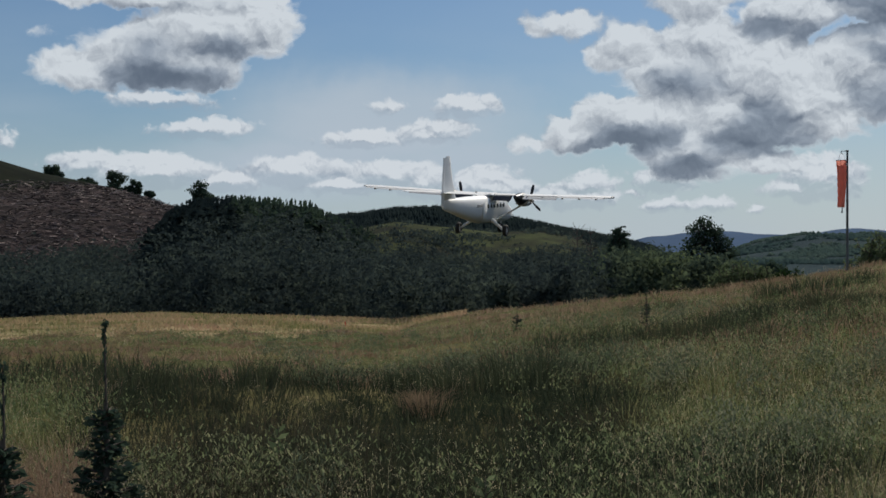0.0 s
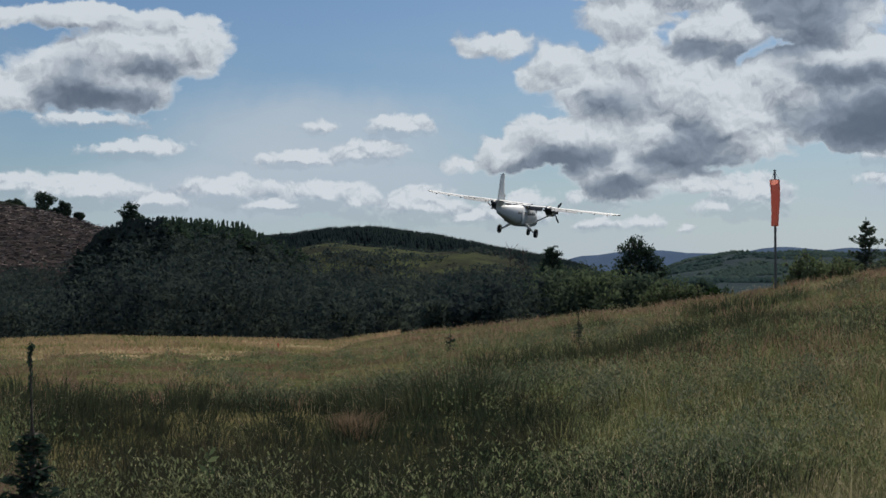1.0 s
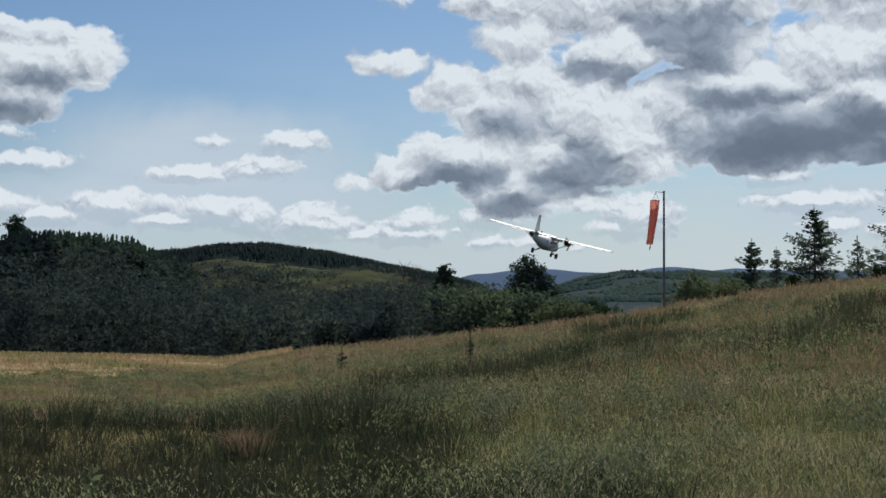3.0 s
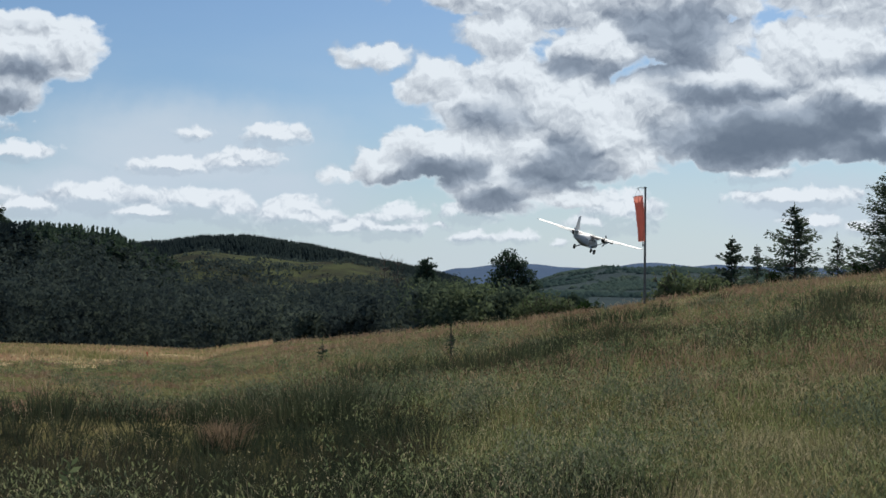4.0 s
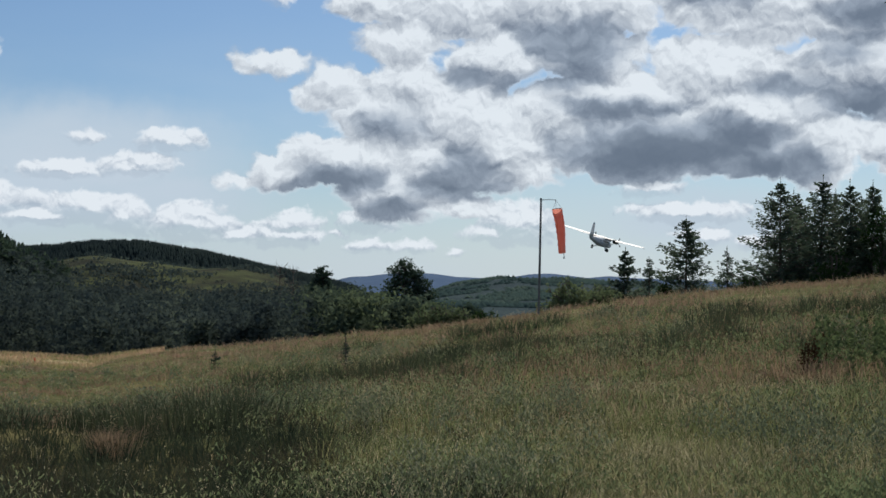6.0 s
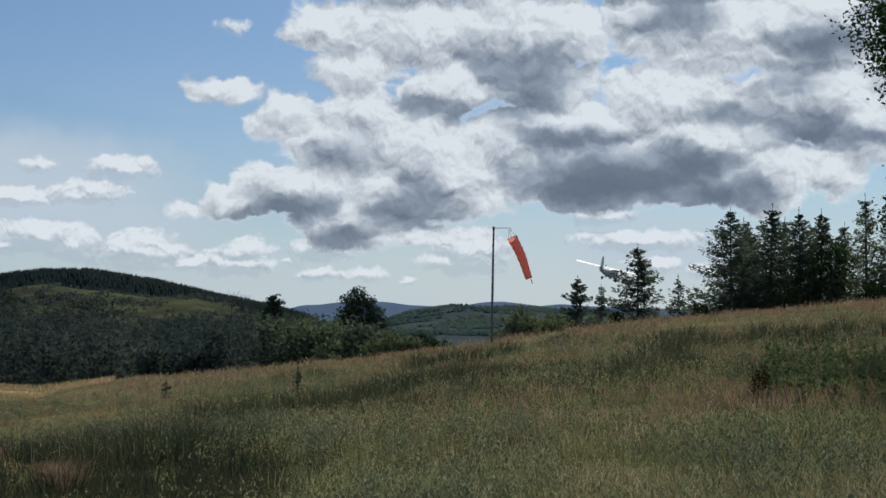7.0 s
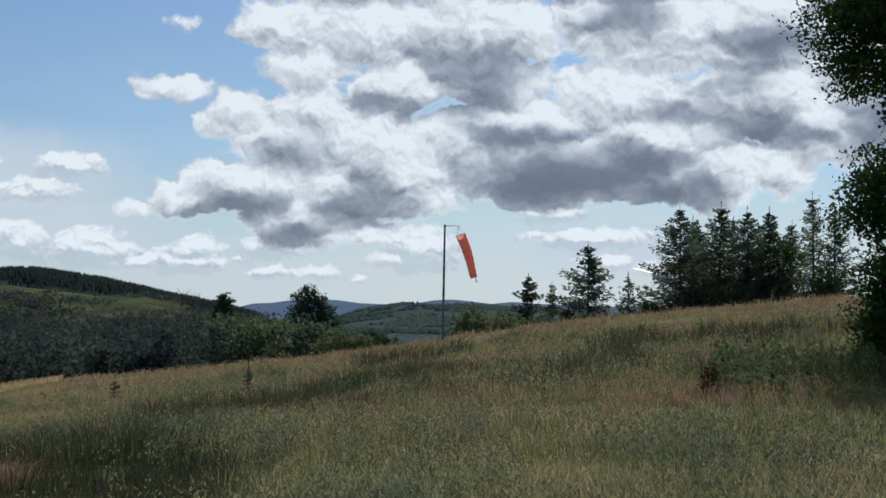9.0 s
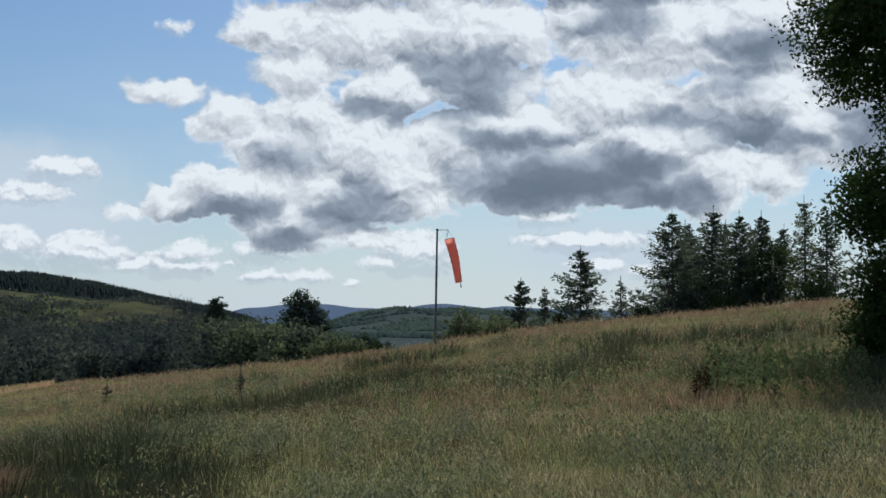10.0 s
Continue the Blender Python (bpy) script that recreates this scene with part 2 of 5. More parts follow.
M_RUSH = leafy("soft_rush", ((0.05, 0.064, 0.038), (0.07, 0.085, 0.048), (0.105, 0.096, 0.06)), 0.4, 0.3, 0.0)
M_HERB = leafy("green_herbs", ((0.11, 0.15, 0.075), (0.18, 0.21, 0.105), (0.28, 0.285, 0.16)), 0.35, 0.5, 0.0)
M_GOLD = leafy("pale_strip_grass", ((0.20, 0.22, 0.09), (0.40, 0.31, 0.185), (0.45, 0.30, 0.20)), 0.16, 0.4, 0.0)
M_NEEDLE = leafy("spruce_needles", ((0.042, 0.066, 0.052), (0.060, 0.090, 0.062), (0.084, 0.12, 0.07)), 0.4, 0.35, 0.0)
M_PLANTATION = leafy("plantation_needles", ((0.022, 0.033, 0.035), (0.030, 0.043, 0.042), (0.040, 0.055, 0.049)), 0.02, 0.2, 0.0, 0.1)
M_RIDGE = leafy("ridge_spruce_needles", ((0.072, 0.102, 0.080), (0.105, 0.142, 0.098), (0.15, 0.19, 0.118)), 0.5, 0.5, 0.0)
M_SEDGE = leafy("dark_sedge", ((0.03, 0.042, 0.027), (0.05, 0.06, 0.038), (0.085, 0.072, 0.05)), 0.3, 0.4, 0.0)
M_TAN = leafy("tan_fescue", ((0.22, 0.165, 0.105), (0.29, 0.205, 0.14), (0.34, 0.225, 0.165)), 0.14, 0.4, 0.0)
M_LEAF = leafy("broad_leaves", ((0.03, 0.055, 0.02), (0.045, 0.08, 0.026), (0.07, 0.11, 0.034)), 0.4, 0.3, 0.0)
# haze over the woods is mixed into these two leaf colours as a bluish lift
M_WOODFAR = leafy("hazed_wood_leaves", ((0.038, 0.051, 0.051), (0.060, 0.079, 0.072), (0.094, 0.118, 0.092)), 0.10, 0.35, 0.0, 0.08)
M_VALE = leafy("hazed_valley_leaves", ((0.04, 0.066, 0.066), (0.06, 0.092, 0.082), (0.08, 0.11, 0.09)), 0.006, 0.2, 0.0)
# lighter copy of the wood leaves, sunlight included in the colour
M_EDGE = leafy("sunlit_edge_leaves", ((0.05, 0.072, 0.055), (0.085, 0.112, 0.072), (0.13, 0.165, 0.085)), 0.12, 0.4, 0.0, 0.1)
M_SUNLEAF = leafy("bright_leaves", ((0.10, 0.135, 0.07), (0.14, 0.175, 0.09), (0.19, 0.215, 0.115)), 0.5, 0.5, 0.0)
M_DOCK = leafy("dead_dock", ((0.05, 0.028, 0.018), (0.07, 0.04, 0.022), (0.09, 0.055, 0.03)), 0.5, 0.1, 0.0)


def bark_build(k):
    p = place(k)
    n = k.noise(k.vec("MULTIPLY", p, (9, 9, 2)), 2.0, 6.0, 0.65)
    return principled(k, k.mix(n, (0.035, 0.028, 0.022), (0.13, 0.105, 0.085)), 0.9, bump=n, depth=0.02)


M_BARK = material("bark", bark_build)


# ---------------- ground ----------------
def profile(pairs):
    a, e = zip(*pairs)
    return lambda az: np.interp(az, a, e)


CREST_EL = profile(((-60, -2.0), (-34.5, -2.12), (-28, -1.98), (-22, -2.25), (-18.5, -2.5), (-15.4, -2.05), (-11.4, -1.75), (-8, -1.35), (-5.1, -1.1),
                    (0, -0.36), (5.4, 0.48), (10, 0.86), (14.6, 1.3), (17.5, 1.44), (30, 1.7), (60, 1.2)))
CREST_D = profile(((-60, 100), (-30, 100), (-20, 96), (-10, 78), (0, 68), (18, 76), (40, 80), (80, 80)))
# distance of the crest, width before and behind it, and its height as azimuth and elevation
RIDGES = (
    (430, 190, 260, profile(((-75, 3.0), (-45, 5.6), (-34.4, 4.08), (-32.8, 3.6), (-31.1, 3.2), (-28.9, 2.6), (-26.9, 2.05), (-24, 1.7), (-20, -0.5), (-15, -2.5)))),
    (650, 250, 300, profile(((-40, 0.8), (-21.5, 0.7), (-20.8, 0.9), (-19.6, 1.3), (-18.4, 1.52), (-16, 1.4), (-14.2, 1.05), (-12.3, 1.1), (-10.8, 0.75), (-9, 0.1), (-6, -1.0)))),
    (1050, 330, 500, profile(((-60, 1.2), (-24, 1.1), (-21.7, 1.25), (-19.9, 1.42), (-18.4, 1.62), (-16.5, 1.66), (-13.7, 1.24), (-11.3, 0.7), (-9.2, 0.3), (-7, -0.3)))),
    (1700, 800, 500, profile(((-12, -0.8), (-6, -0.2), (-4.8, 0.08), (-3.5, 0.52), (-1.7, 0.8), (0.2, 0.82), (2.6, 0.72), (8, 0.5), (25, 0.9), (60, 0.5)))),
    (3900, 1300, 900, profile(((-180, 0.8), (-60, 1.0), (-20, 0.4), (-9.9, 0.55), (-8.6, 0.62), (-7.9, 0.80), (-7.2, 0.82), (-6.3, 0.95), (-5.4, 1.0), (-4.4, 0.96), (-3.5, 0.84), (-2.4, 0.80), (-1.2, 0.84), (-0.4, 0.98), (0.4, 1.02), (1.2, 0.94), (2.0, 0.84), (2.9, 0.93), (4, 0.85), (9, 0.7), (30, 1.0), (180, 0.8)))))


def bell(x):
    x = np.clip(np.abs(x), 0, 1)
    return 1 - x * x * (3 - 2 * x)


def height(x, y):
    x, y = np.asarray(x, float), np.asarray(y, float)
    d = np.hypot(x, y)
    az = np.degrees(np.arctan2(x, y))
    cd = CREST_D(az)
    top = EYE + cd * np.tan(np.radians(CREST_EL(az))) - 0.38
    u = np.clip(d / cd, 0, 1)
    rise = top * (0.35 * u + 0.65 * u * u * (2.2 - 1.2 * u))
    lumps = 0.10 * np.sin(x * 0.33 + 1.0) * np.sin(y * 0.29) + 0.06 * np.sin(x * 0.9 + y * 0.5) * np.sin(y * 0.7 - x * 0.3)
    near = rise + lumps * np.clip(d / 12, 0, 1) * np.clip((1.05 - d / cd) * 4, 0, 1)
    behind = np.clip(d - cd, 0, None)
    floor = -8.0
    z = np.where(d < cd, near, np.maximum(top - 0.0012 * behind ** 2 - 0.03 * behind, floor))
    for dist, before, after, crest in RIDGES:
        h = EYE + dist * np.tan(np.radians(crest(az)))
        h = h + 0.0014 * dist * (np.sin(x * 0.045) * np.sin(y * 0.03 + 2) + 0.5 * np.sin(x * 0.11 + y * 0.05)) * (dist < 1000)
        w = np.where(d < dist, bell((dist - d) / before), bell((d - dist) / after))
        z = np.where(d > cd, np.maximum(z, floor + (h - floor) * w), z)
    return z


def mesh_of(name, verts, faces, mats, index=None, smooth=False):
    """A mesh from arrays of places and of three- or four-cornered faces."""
    me = bpy.data.meshes.new(name)
    faces = np.asarray(faces, np.int32)
    n, k = faces.shape
    me.vertices.add(len(verts))
    me.vertices.foreach_set("co", np.asarray(verts, np.float32).ravel())
    me.loops.add(n * k)
    me.loops.foreach_set("vertex_index", faces.ravel())
    me.polygons.add(n)
    me.polygons.foreach_set("loop_start", np.arange(0, n * k, k, dtype=np.int32))
    me.polygons.foreach_set("loop_total", np.full(n, k, np.int32))
    for m in mats:
        me.materials.append(m)
    if index is not None:
        me.polygons.foreach_set("material_index", np.asarray(index, np.int32))
    if smooth:
        me.polygons.foreach_set("use_smooth", np.ones(n, bool))
    me.update(calc_edges=True)
    me.validate()
    return me


def make_ground():
    az = np.radians(np.concatenate([np.arange(-180, -42, 3.0), np.arange(-42, 26, 0.25), np.arange(26, 180, 3.0)]))
    d = np.concatenate([[0.0005], np.geomspace(1.5, 4800, 260)])
    A, D = np.meshgrid(az, d, indexing="ij")
    x, y = D * np.sin(A), D * np.cos(A)
    z = height(x, y)
    verts = np.stack([x, y, z], -1).reshape(-1, 3)
    na, nd = A.shape
    i = np.arange(na)[:, None] * nd + np.arange(nd - 1)[None]
    j = ((np.arange(na) + 1) % na)[:, None] * nd + np.arange(nd - 1)[None]
    faces = np.stack([i, i + 1, j + 1, j], -1).reshape(-1, 4)
    fa = np.degrees(A[:, :-1]).ravel()
    fd = D[:, :-1].ravel()
    cd = CREST_D(fa)
    mat = np.zeros(len(faces), int)
    edge = 50 + 5 * np.sin(fa * 1.7)
    mat[(fa < -15.5) & (fd > edge + np.clip((fa + 22) * 6, 0, 70)) & (fd < cd + 6)] = 1
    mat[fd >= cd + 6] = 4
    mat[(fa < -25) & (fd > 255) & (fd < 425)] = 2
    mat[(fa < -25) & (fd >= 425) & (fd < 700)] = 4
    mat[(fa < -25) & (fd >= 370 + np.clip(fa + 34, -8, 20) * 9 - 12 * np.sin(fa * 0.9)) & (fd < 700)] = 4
    mat[(fa >= -25) & (fa < -8) & (fd > 420) & (fd < 760)] = 3
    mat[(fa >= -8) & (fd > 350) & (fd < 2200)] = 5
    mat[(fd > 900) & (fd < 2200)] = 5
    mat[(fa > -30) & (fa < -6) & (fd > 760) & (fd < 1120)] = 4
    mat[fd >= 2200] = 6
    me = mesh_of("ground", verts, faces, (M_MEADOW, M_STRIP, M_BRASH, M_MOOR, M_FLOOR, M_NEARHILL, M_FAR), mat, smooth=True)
    tagged(new("ground", me), "rough sloping meadow running down to wooded hills", "ground", kind="structure")


make_ground()


# ---------------- vegetation in bulk ----------------
RNG = np.random.default_rng(7)


def blades(x, y, tall, wide, lean=0.35, z=None, toward_az=None):
    """Curved, tapering blades: a quad and a triangle each, as places and faces."""
    n = len(x)
    z = height(x, y) - 0.02 if z is None else z
    a = RNG.uniform(0, 2 * np.pi, n)
    tall = np.broadcast_to(tall, (n,)).astype(float)
    wide = np.broadcast_to(wide, (n,)).astype(float)
    b = RNG.uniform(0, 2 * np.pi, n) if toward_az is None else toward_az
    bend = tall * lean * RNG.uniform(0.2, 1.4, n)
    side = np.stack([np.cos(a), np.sin(a), np.zeros(n)], -1) * wide[:, None] / 2
    root = np.stack([x, y, z], -1)
    out = np.stack([np.cos(b), np.sin(b), np.zeros(n)], -1)
    up = np.zeros((n, 3))
    up[:, 2] = 1
    mid = root + out * (bend * 0.3)[:, None] + up * (tall * 0.6)[:, None]
    tip = root + out * bend[:, None] + up * (tall * (1 - 0.25 * lean))[:, None]
    v = np.stack([root - side, root + side, mid + side * 0.8, mid - side * 0.8, tip], 1).reshape(-1, 3)
    o = np.arange(n)[:, None] * 5
    f = np.concatenate([o + [0, 1, 2], o + [0, 2, 3], o + [3, 2, 4]], 1).reshape(-1, 3)
    return v, f, tip


def join(parts):
    vs, fs, at = [], [], 0
    for v, f in parts:
        vs.append(v)
        fs.append(f + at)
        at += len(v)
    return np.concatenate(vs), np.concatenate(fs)


def wedge(n, near, far, west=-38.0, east=22.0, power=1.0):
    """Scattered places on the meadow, thinning out with distance."""
    az = np.radians(RNG.uniform(west, east, n))
    u = RNG.uniform(0, 1, n)
    d = near * (far / near) ** (u ** power)
    return d * np.sin(az), d * np.cos(az), d


def drift(x, y, s, seed):
    """A smooth wandering value of about -1 to 1, for patches."""
    return (np.sin(x / s + seed) * np.sin(y / s * 1.1 + seed * 2.1) + 0.6 * np.sin((x * 0.8 + y * 0.6) / s * 2.1 + seed * 3) * np.sin((y - x * 0.5) / s * 1.7)) / 1.3


def plant(name, parts, mat, label, category="grass"):
    v, f = join(parts)
    return tagged(new(name, mesh_of(name, v, f, (mat,))), label, category, kind="stuff")


def on_strip(x, y, d):
    az = np.degrees(np.arctan2(x, y))
    return (az < -15.5) & (d > 50 + 5 * np.sin(az * 1.7) + np.clip((az + 22) * 6, 0, 70))


def tufts(n, per, near, far, tall, spread, lean, wide, keep=None, west=-38.0, east=22.0):
    """Grass growing in tussocks that lean outwards."""
    tx, ty, td = wedge(n, near, far, west, east)
    ok = (td < CREST_D(np.degrees(np.arctan2(tx, ty))) + 4) & ~on_strip(tx, ty, td)
    if keep is not None:
        ok &= keep(tx, ty, td)
    tx, ty, td = tx[ok], ty[ok], td[ok]
    size = (1 - 0.5 * west_dry(tx, ty, td)) * RNG.uniform(0.6, 1.35, len(tx)) * (1 + 0.25 * drift(tx, ty, 2.3, 6))
    r = np.abs(RNG.normal(0, 1, len(tx) * per)) * np.repeat(spread * size * (0.7 + td * 0.02), per)
    a = RNG.uniform(0, 2 * np.pi, len(r))
    x, y, d = np.repeat(tx, per) + r * np.cos(a), np.repeat(ty, per) + r * np.sin(a), np.repeat(td, per)
    v, f, _ = blades(x, y, tall * np.repeat(size, per) * RNG.uniform(0.55, 1.15, len(x)), wide + d * 0.00034, lean, toward_az=a)
    return v, f


def west_dry(x, y, d):
    """The drier, shorter sward on the way down to the airstrip, 0 to 1."""
    az = np.degrees(np.arctan2(x, y))
    return np.clip((d - 20 - 4 * drift(x, y, 5.0, 7)) / 8, 0, 1) * np.clip((-12 - az) / 5, 0, 1)


def near_crest(x, y, d):
    u = d / CREST_D(np.degrees(np.arctan2(x, y)))
    return u + 0.6 * west_dry(x, y, d) + 0.22 * drift(x, y, 7.0, 8) + RNG.normal(0, 0.09, len(x))


def sedgy(x, y, d):
    """Whether a place lies in the darker part of the meadow."""
    az = np.degrees(np.arctan2(x, y))
    darkness = drift(x, y, 3.6, 5) + 0.6 * drift(x, y, 1.1, 2) + RNG.normal(0, 0.42, len(x))
    west = np.clip((-8 - az) / 6, 0, 1)
    darkness = darkness + 0.9 * (d < 15 + 9 * np.clip((-10 - az) / 4, 0, 1)) * np.clip((1 - az) / 14, 0, 1)
    far = 11.0 + 17 * west
    reach = np.clip((d - far) * 0.22, 0, 2) + np.clip((az + 5) * 0.12, 0, 1.3)
    return (az > -31.3 + RNG.normal(0, 0.8, len(x))) & (darkness > -0.55 + reach + west_dry(x, y, d))


def make_meadow():
    x, y, d = wedge(120000, 4.2, 110)
    keep = (d < CREST_D(np.degrees(np.arctan2(x, y))) + 4) & ~on_strip(x, y, d)
    x, y, d = x[keep], y[keep], d[keep]
    turf = 1 - 0.45 * np.clip((np.degrees(np.arctan2(x, y)) + 2) / 8, 0, 1) * np.clip((30 - d) / 10, 0, 1)
    turf = turf * (1 - 0.5 * west_dry(x, y, d))
    tall = turf * (0.19 + 0.07 * drift(x, y, 3.0, 1) + 0.06 * drift(x, y, 0.8, 4)) * RNG.uniform(0.6, 1.25, len(x))
    dark_sward = sedgy(x, y, d)
    lower = [blades(x[m], y[m], tall[m], 0.003 + d[m] * 0.00034, 1.2)[:2] for m in (~dark_sward, dark_sward)]
    upper = tufts(4700, 25, 4.2, 105, 0.30, 0.17, 1.3, 0.003, lambda x, y, d: (near_crest(x, y, d) < 0.7) & ~sedgy(x, y, d))
    sedge = tufts(4600, 28, 4.4, 70, 0.38, 0.16, 1.0, 0.003, sedgy)
    plant("meadow_grass", [lower[0], upper], M_GRASS, "long olive-green and yellowing meadow grass")
    plant("sedge", [lower[1], sedge], M_SEDGE, "dark green sedge in the darker part of the meadow", "sedge")
    tan = tufts(6600, 20, 10, 108, 0.34, 0.18, 1.0, 0.0035, lambda x, y, d: near_crest(x, y, d) + 0.04 * np.clip((np.degrees(np.arctan2(x, y)) + 6) / 10, 0, 1) > 0.41)
    west = tufts(420, 40, 5.0, 13, 0.45, 0.12, 0.5, 0.003, lambda x, y, d: drift(x, y, 1.6, 3) > -0.1, -38, -31.5)
    plant("tan_grass", [tan, west], M_TAN, "dry tan and pinkish fescue over the upper slope")
    dry = tufts(9, 60, 15.0, 15.8, 0.38, 0.08, 0.8, 0.002, None, -17.8, -17.1)
    plant("dry_patch", [dry], M_TAN, "bleached patch of dead grass in the meadow")
    bents = tufts(1900, 22, 6.0, 21, 0.2, 0.16, 1.5, 0.0022, lambda x, y, d: drift(x, y, 1.9, 7) + 0.6 * drift(x, y, 0.6, 2) + RNG.normal(0, 0.3, len(x)) > 0.2 - 0.04 * np.degrees(np.arctan2(x, y)), 0.0, 22.0)
    plant("short_bents", [bents], M_BENT, "short bleached bent grass on the drier bank")

    # flowering grasses: a thin stem with a loose nodding head of small spikelets
    x, y, d = wedge(30000, 4.6, 100)
    az = np.degrees(np.arctan2(x, y))
    keep = (d < CREST_D(az) + 3) & ~on_strip(x, y, d)
    keep &= drift(x, y, 2.6, 9) + 0.8 * drift(x, y, 0.7, 3) + RNG.normal(0, 0.3, len(x)) > 0.1 + 0.45 * (d < 11) * (az > -30) + 0.5 * west_dry(x, y, d) + 0.8 * (az < -8) * (az > -30) * (d < 22)
    x, y, d, az = x[keep], y[keep], d[keep], az[keep]
    # a few taller stems stand close by
    na, nd = np.radians(RNG.uniform(-34, 4, 420)), RNG.uniform(5.4, 9.5, 420)
    x, y, d = np.append(x, nd * np.sin(na)), np.append(y, nd * np.cos(na)), np.append(d, nd)
    tall = np.append(RNG.uniform(0.30, 0.54, len(az)) * (1 - 0.4 * np.clip((az - 1) / 7, 0, 1) * (d[:len(az)] < 28)), RNG.uniform(0.5, 0.8, 420))
    v, f, tip = blades(x, y, tall, 0.0012 + d * 0.00009, 0.6)
    parts = [(v, f)]
    droop = RNG.uniform(0, 2 * np.pi, len(tip))
    nod = np.stack([np.cos(droop), np.sin(droop), np.zeros(len(tip))], -1)
    for i in range(7):
        s = tip - np.array([0, 0, 1]) * (0.014 * i) + nod * (0.012 * (3 - i)) + RNG.normal(0, 0.009 + 0.002 * i, tip.shape)
        v, f, _ = blades(s[:, 0], s[:, 1], RNG.uniform(0.008, 0.02, len(s)), 0.0024 + d * 0.00026, 1.3, z=s[:, 2])
        parts.append((v, f))
    plant("seed_grass", parts, M_STRAW, "dry straw-coloured seed heads of tall grasses")

    # rushes in broad soft stands
    tx, ty, td = wedge(2200, 15, 62)
    taz = np.degrees(np.arctan2(tx, ty))
    stand = drift(tx, ty, 3.2, 2) + 0.6 * drift(tx, ty, 1.3, 5)
    stand = stand + RNG.normal(0, 0.28, len(tx))
    bank = (taz > -9) & (td > 22) & (td < 48) & (stand > 0.45)
    hollow = (taz < -9) & (td < 30) & (west_dry(tx, ty, td) < 0.3) & (stand > 0.35)
    keep = (bank | hollow) & ~on_strip(tx, ty, td)
    tx, ty, td = tx[keep], ty[keep], td[keep]
    rep = 70
    r = np.abs(RNG.normal(0, 0.42, len(tx) * rep))
    a = RNG.uniform(0, 2 * np.pi, len(r))
    x, y = np.repeat(tx, rep) + r * np.cos(a), np.repeat(ty, rep) + r * np.sin(a)
    size = np.repeat(RNG.uniform(0.55, 1.0, len(tx)), rep)
    v, f, _ = blades(x, y, size * RNG.uniform(0.4, 0.85, len(x)), 0.004 + np.repeat(td, rep) * 0.0004, 0.5, toward_az=a)
    plant("rush_tufts", [(v, f)], M_RUSH, "dark green tufts of soft rush", "rushes")

    # broad-leaved herbs in drifts
    tx, ty, td = wedge(17000, 5, 50)
    taz = np.degrees(np.arctan2(tx, ty))
    east = np.clip((taz + 20) / 14, 0, 1)
    keep = drift(tx, ty, 4.0, 5) + 0.7 * drift(tx, ty, 1.3, 8) + RNG.normal(0, 0.2, len(tx)) > 0.35 - 0.62 * east + np.clip((9.5 - td) * 0.16, 0, 0.6) * (taz < -14)
    tx, ty, td, taz = tx[keep], ty[keep], td[keep], taz[keep]
    rep = 13
    tops = np.repeat(RNG.uniform(0.2, 0.48, len(tx)) * (1 + 0.4 * drift(tx, ty, 1.7, 4)) * (1 - 0.35 * np.clip(taz / 8, 0, 1) * (td < 20)), rep)
    lift = RNG.uniform(0.25, 1.0, len(tx) * rep) * tops
    x = np.repeat(tx, rep) + RNG.normal(0, 0.05, len(lift))
    y = np.repeat(ty, rep) + RNG.normal(0, 0.05, len(lift))
    keep = ~on_strip(x, y, np.hypot(x, y))
    x, y, lift = x[keep], y[keep], lift[keep]
    v, f, _ = blades(x, y, RNG.uniform(0.024, 0.055, len(x)), 0.007 + np.hypot(x, y) * 0.00055, 1.6, z=height(x, y) + lift)
    plant("leafy_herbs", [(v, f)], M_HERB, "green thistles and leafy weeds among the grass", "weeds")

    # rounded clumps of grey-green meadowsweet and thistle standing proud of the grass
    cx, cy, cd = wedge(1500, 8, 46, -24, 18)
    keep = drift(cx, cy, 2.8, 3) + 0.7 * drift(cx, cy, 1.1, 6) + RNG.normal(0, 0.3, len(cx)) > 0.5
    cx, cy, cd = cx[keep], cy[keep], cd[keep]
    rep = 150
    wide = np.repeat(RNG.uniform(0.18, 0.42, len(cx)), rep)
    a, u = RNG.uniform(0, 2 * np.pi, len(wide)), np.sqrt(RNG.uniform(0, 1, len(wide)))
    x, y = np.repeat(cx, rep) + wide * u * np.cos(a), np.repeat(cy, rep) + wide * u * np.sin(a)
    lift = np.repeat(RNG.uniform(0.28, 0.62, len(cx)), rep) * np.sqrt(1.02 - u * u) * RNG.uniform(0.35, 1.0, len(x))
    v, f, _ = blades(x, y, RNG.uniform(0.03, 0.06, len(x)), 0.007 + np.hypot(x, y) * 0.0005, 1.5, z=height(x, y) + lift)
    plant("meadowsweet", [(v, f)], M_CLUMP, "grey-green clumps of meadowsweet and thistle in the meadow", "weeds")

    # the pale mown strip
    x, y, d = wedge(36000, 46, 108, -38, -14)
    keep = on_strip(x, y, d + 3)
    x, y, d = x[keep], y[keep], d[keep]
    v, f, _ = blades(x, y, np.clip(0.10 + (d - 50) * 0.004 + 0.12 * drift(x, y, 6, 3), 0.06, 0.5) * RNG.uniform(0.6, 1.4, len(x)), 0.02 + d * 0.0004, 0.5)
    plant("strip_grass", [(v, f)], M_GOLD, "pale golden grass along the airstrip")


make_meadow()


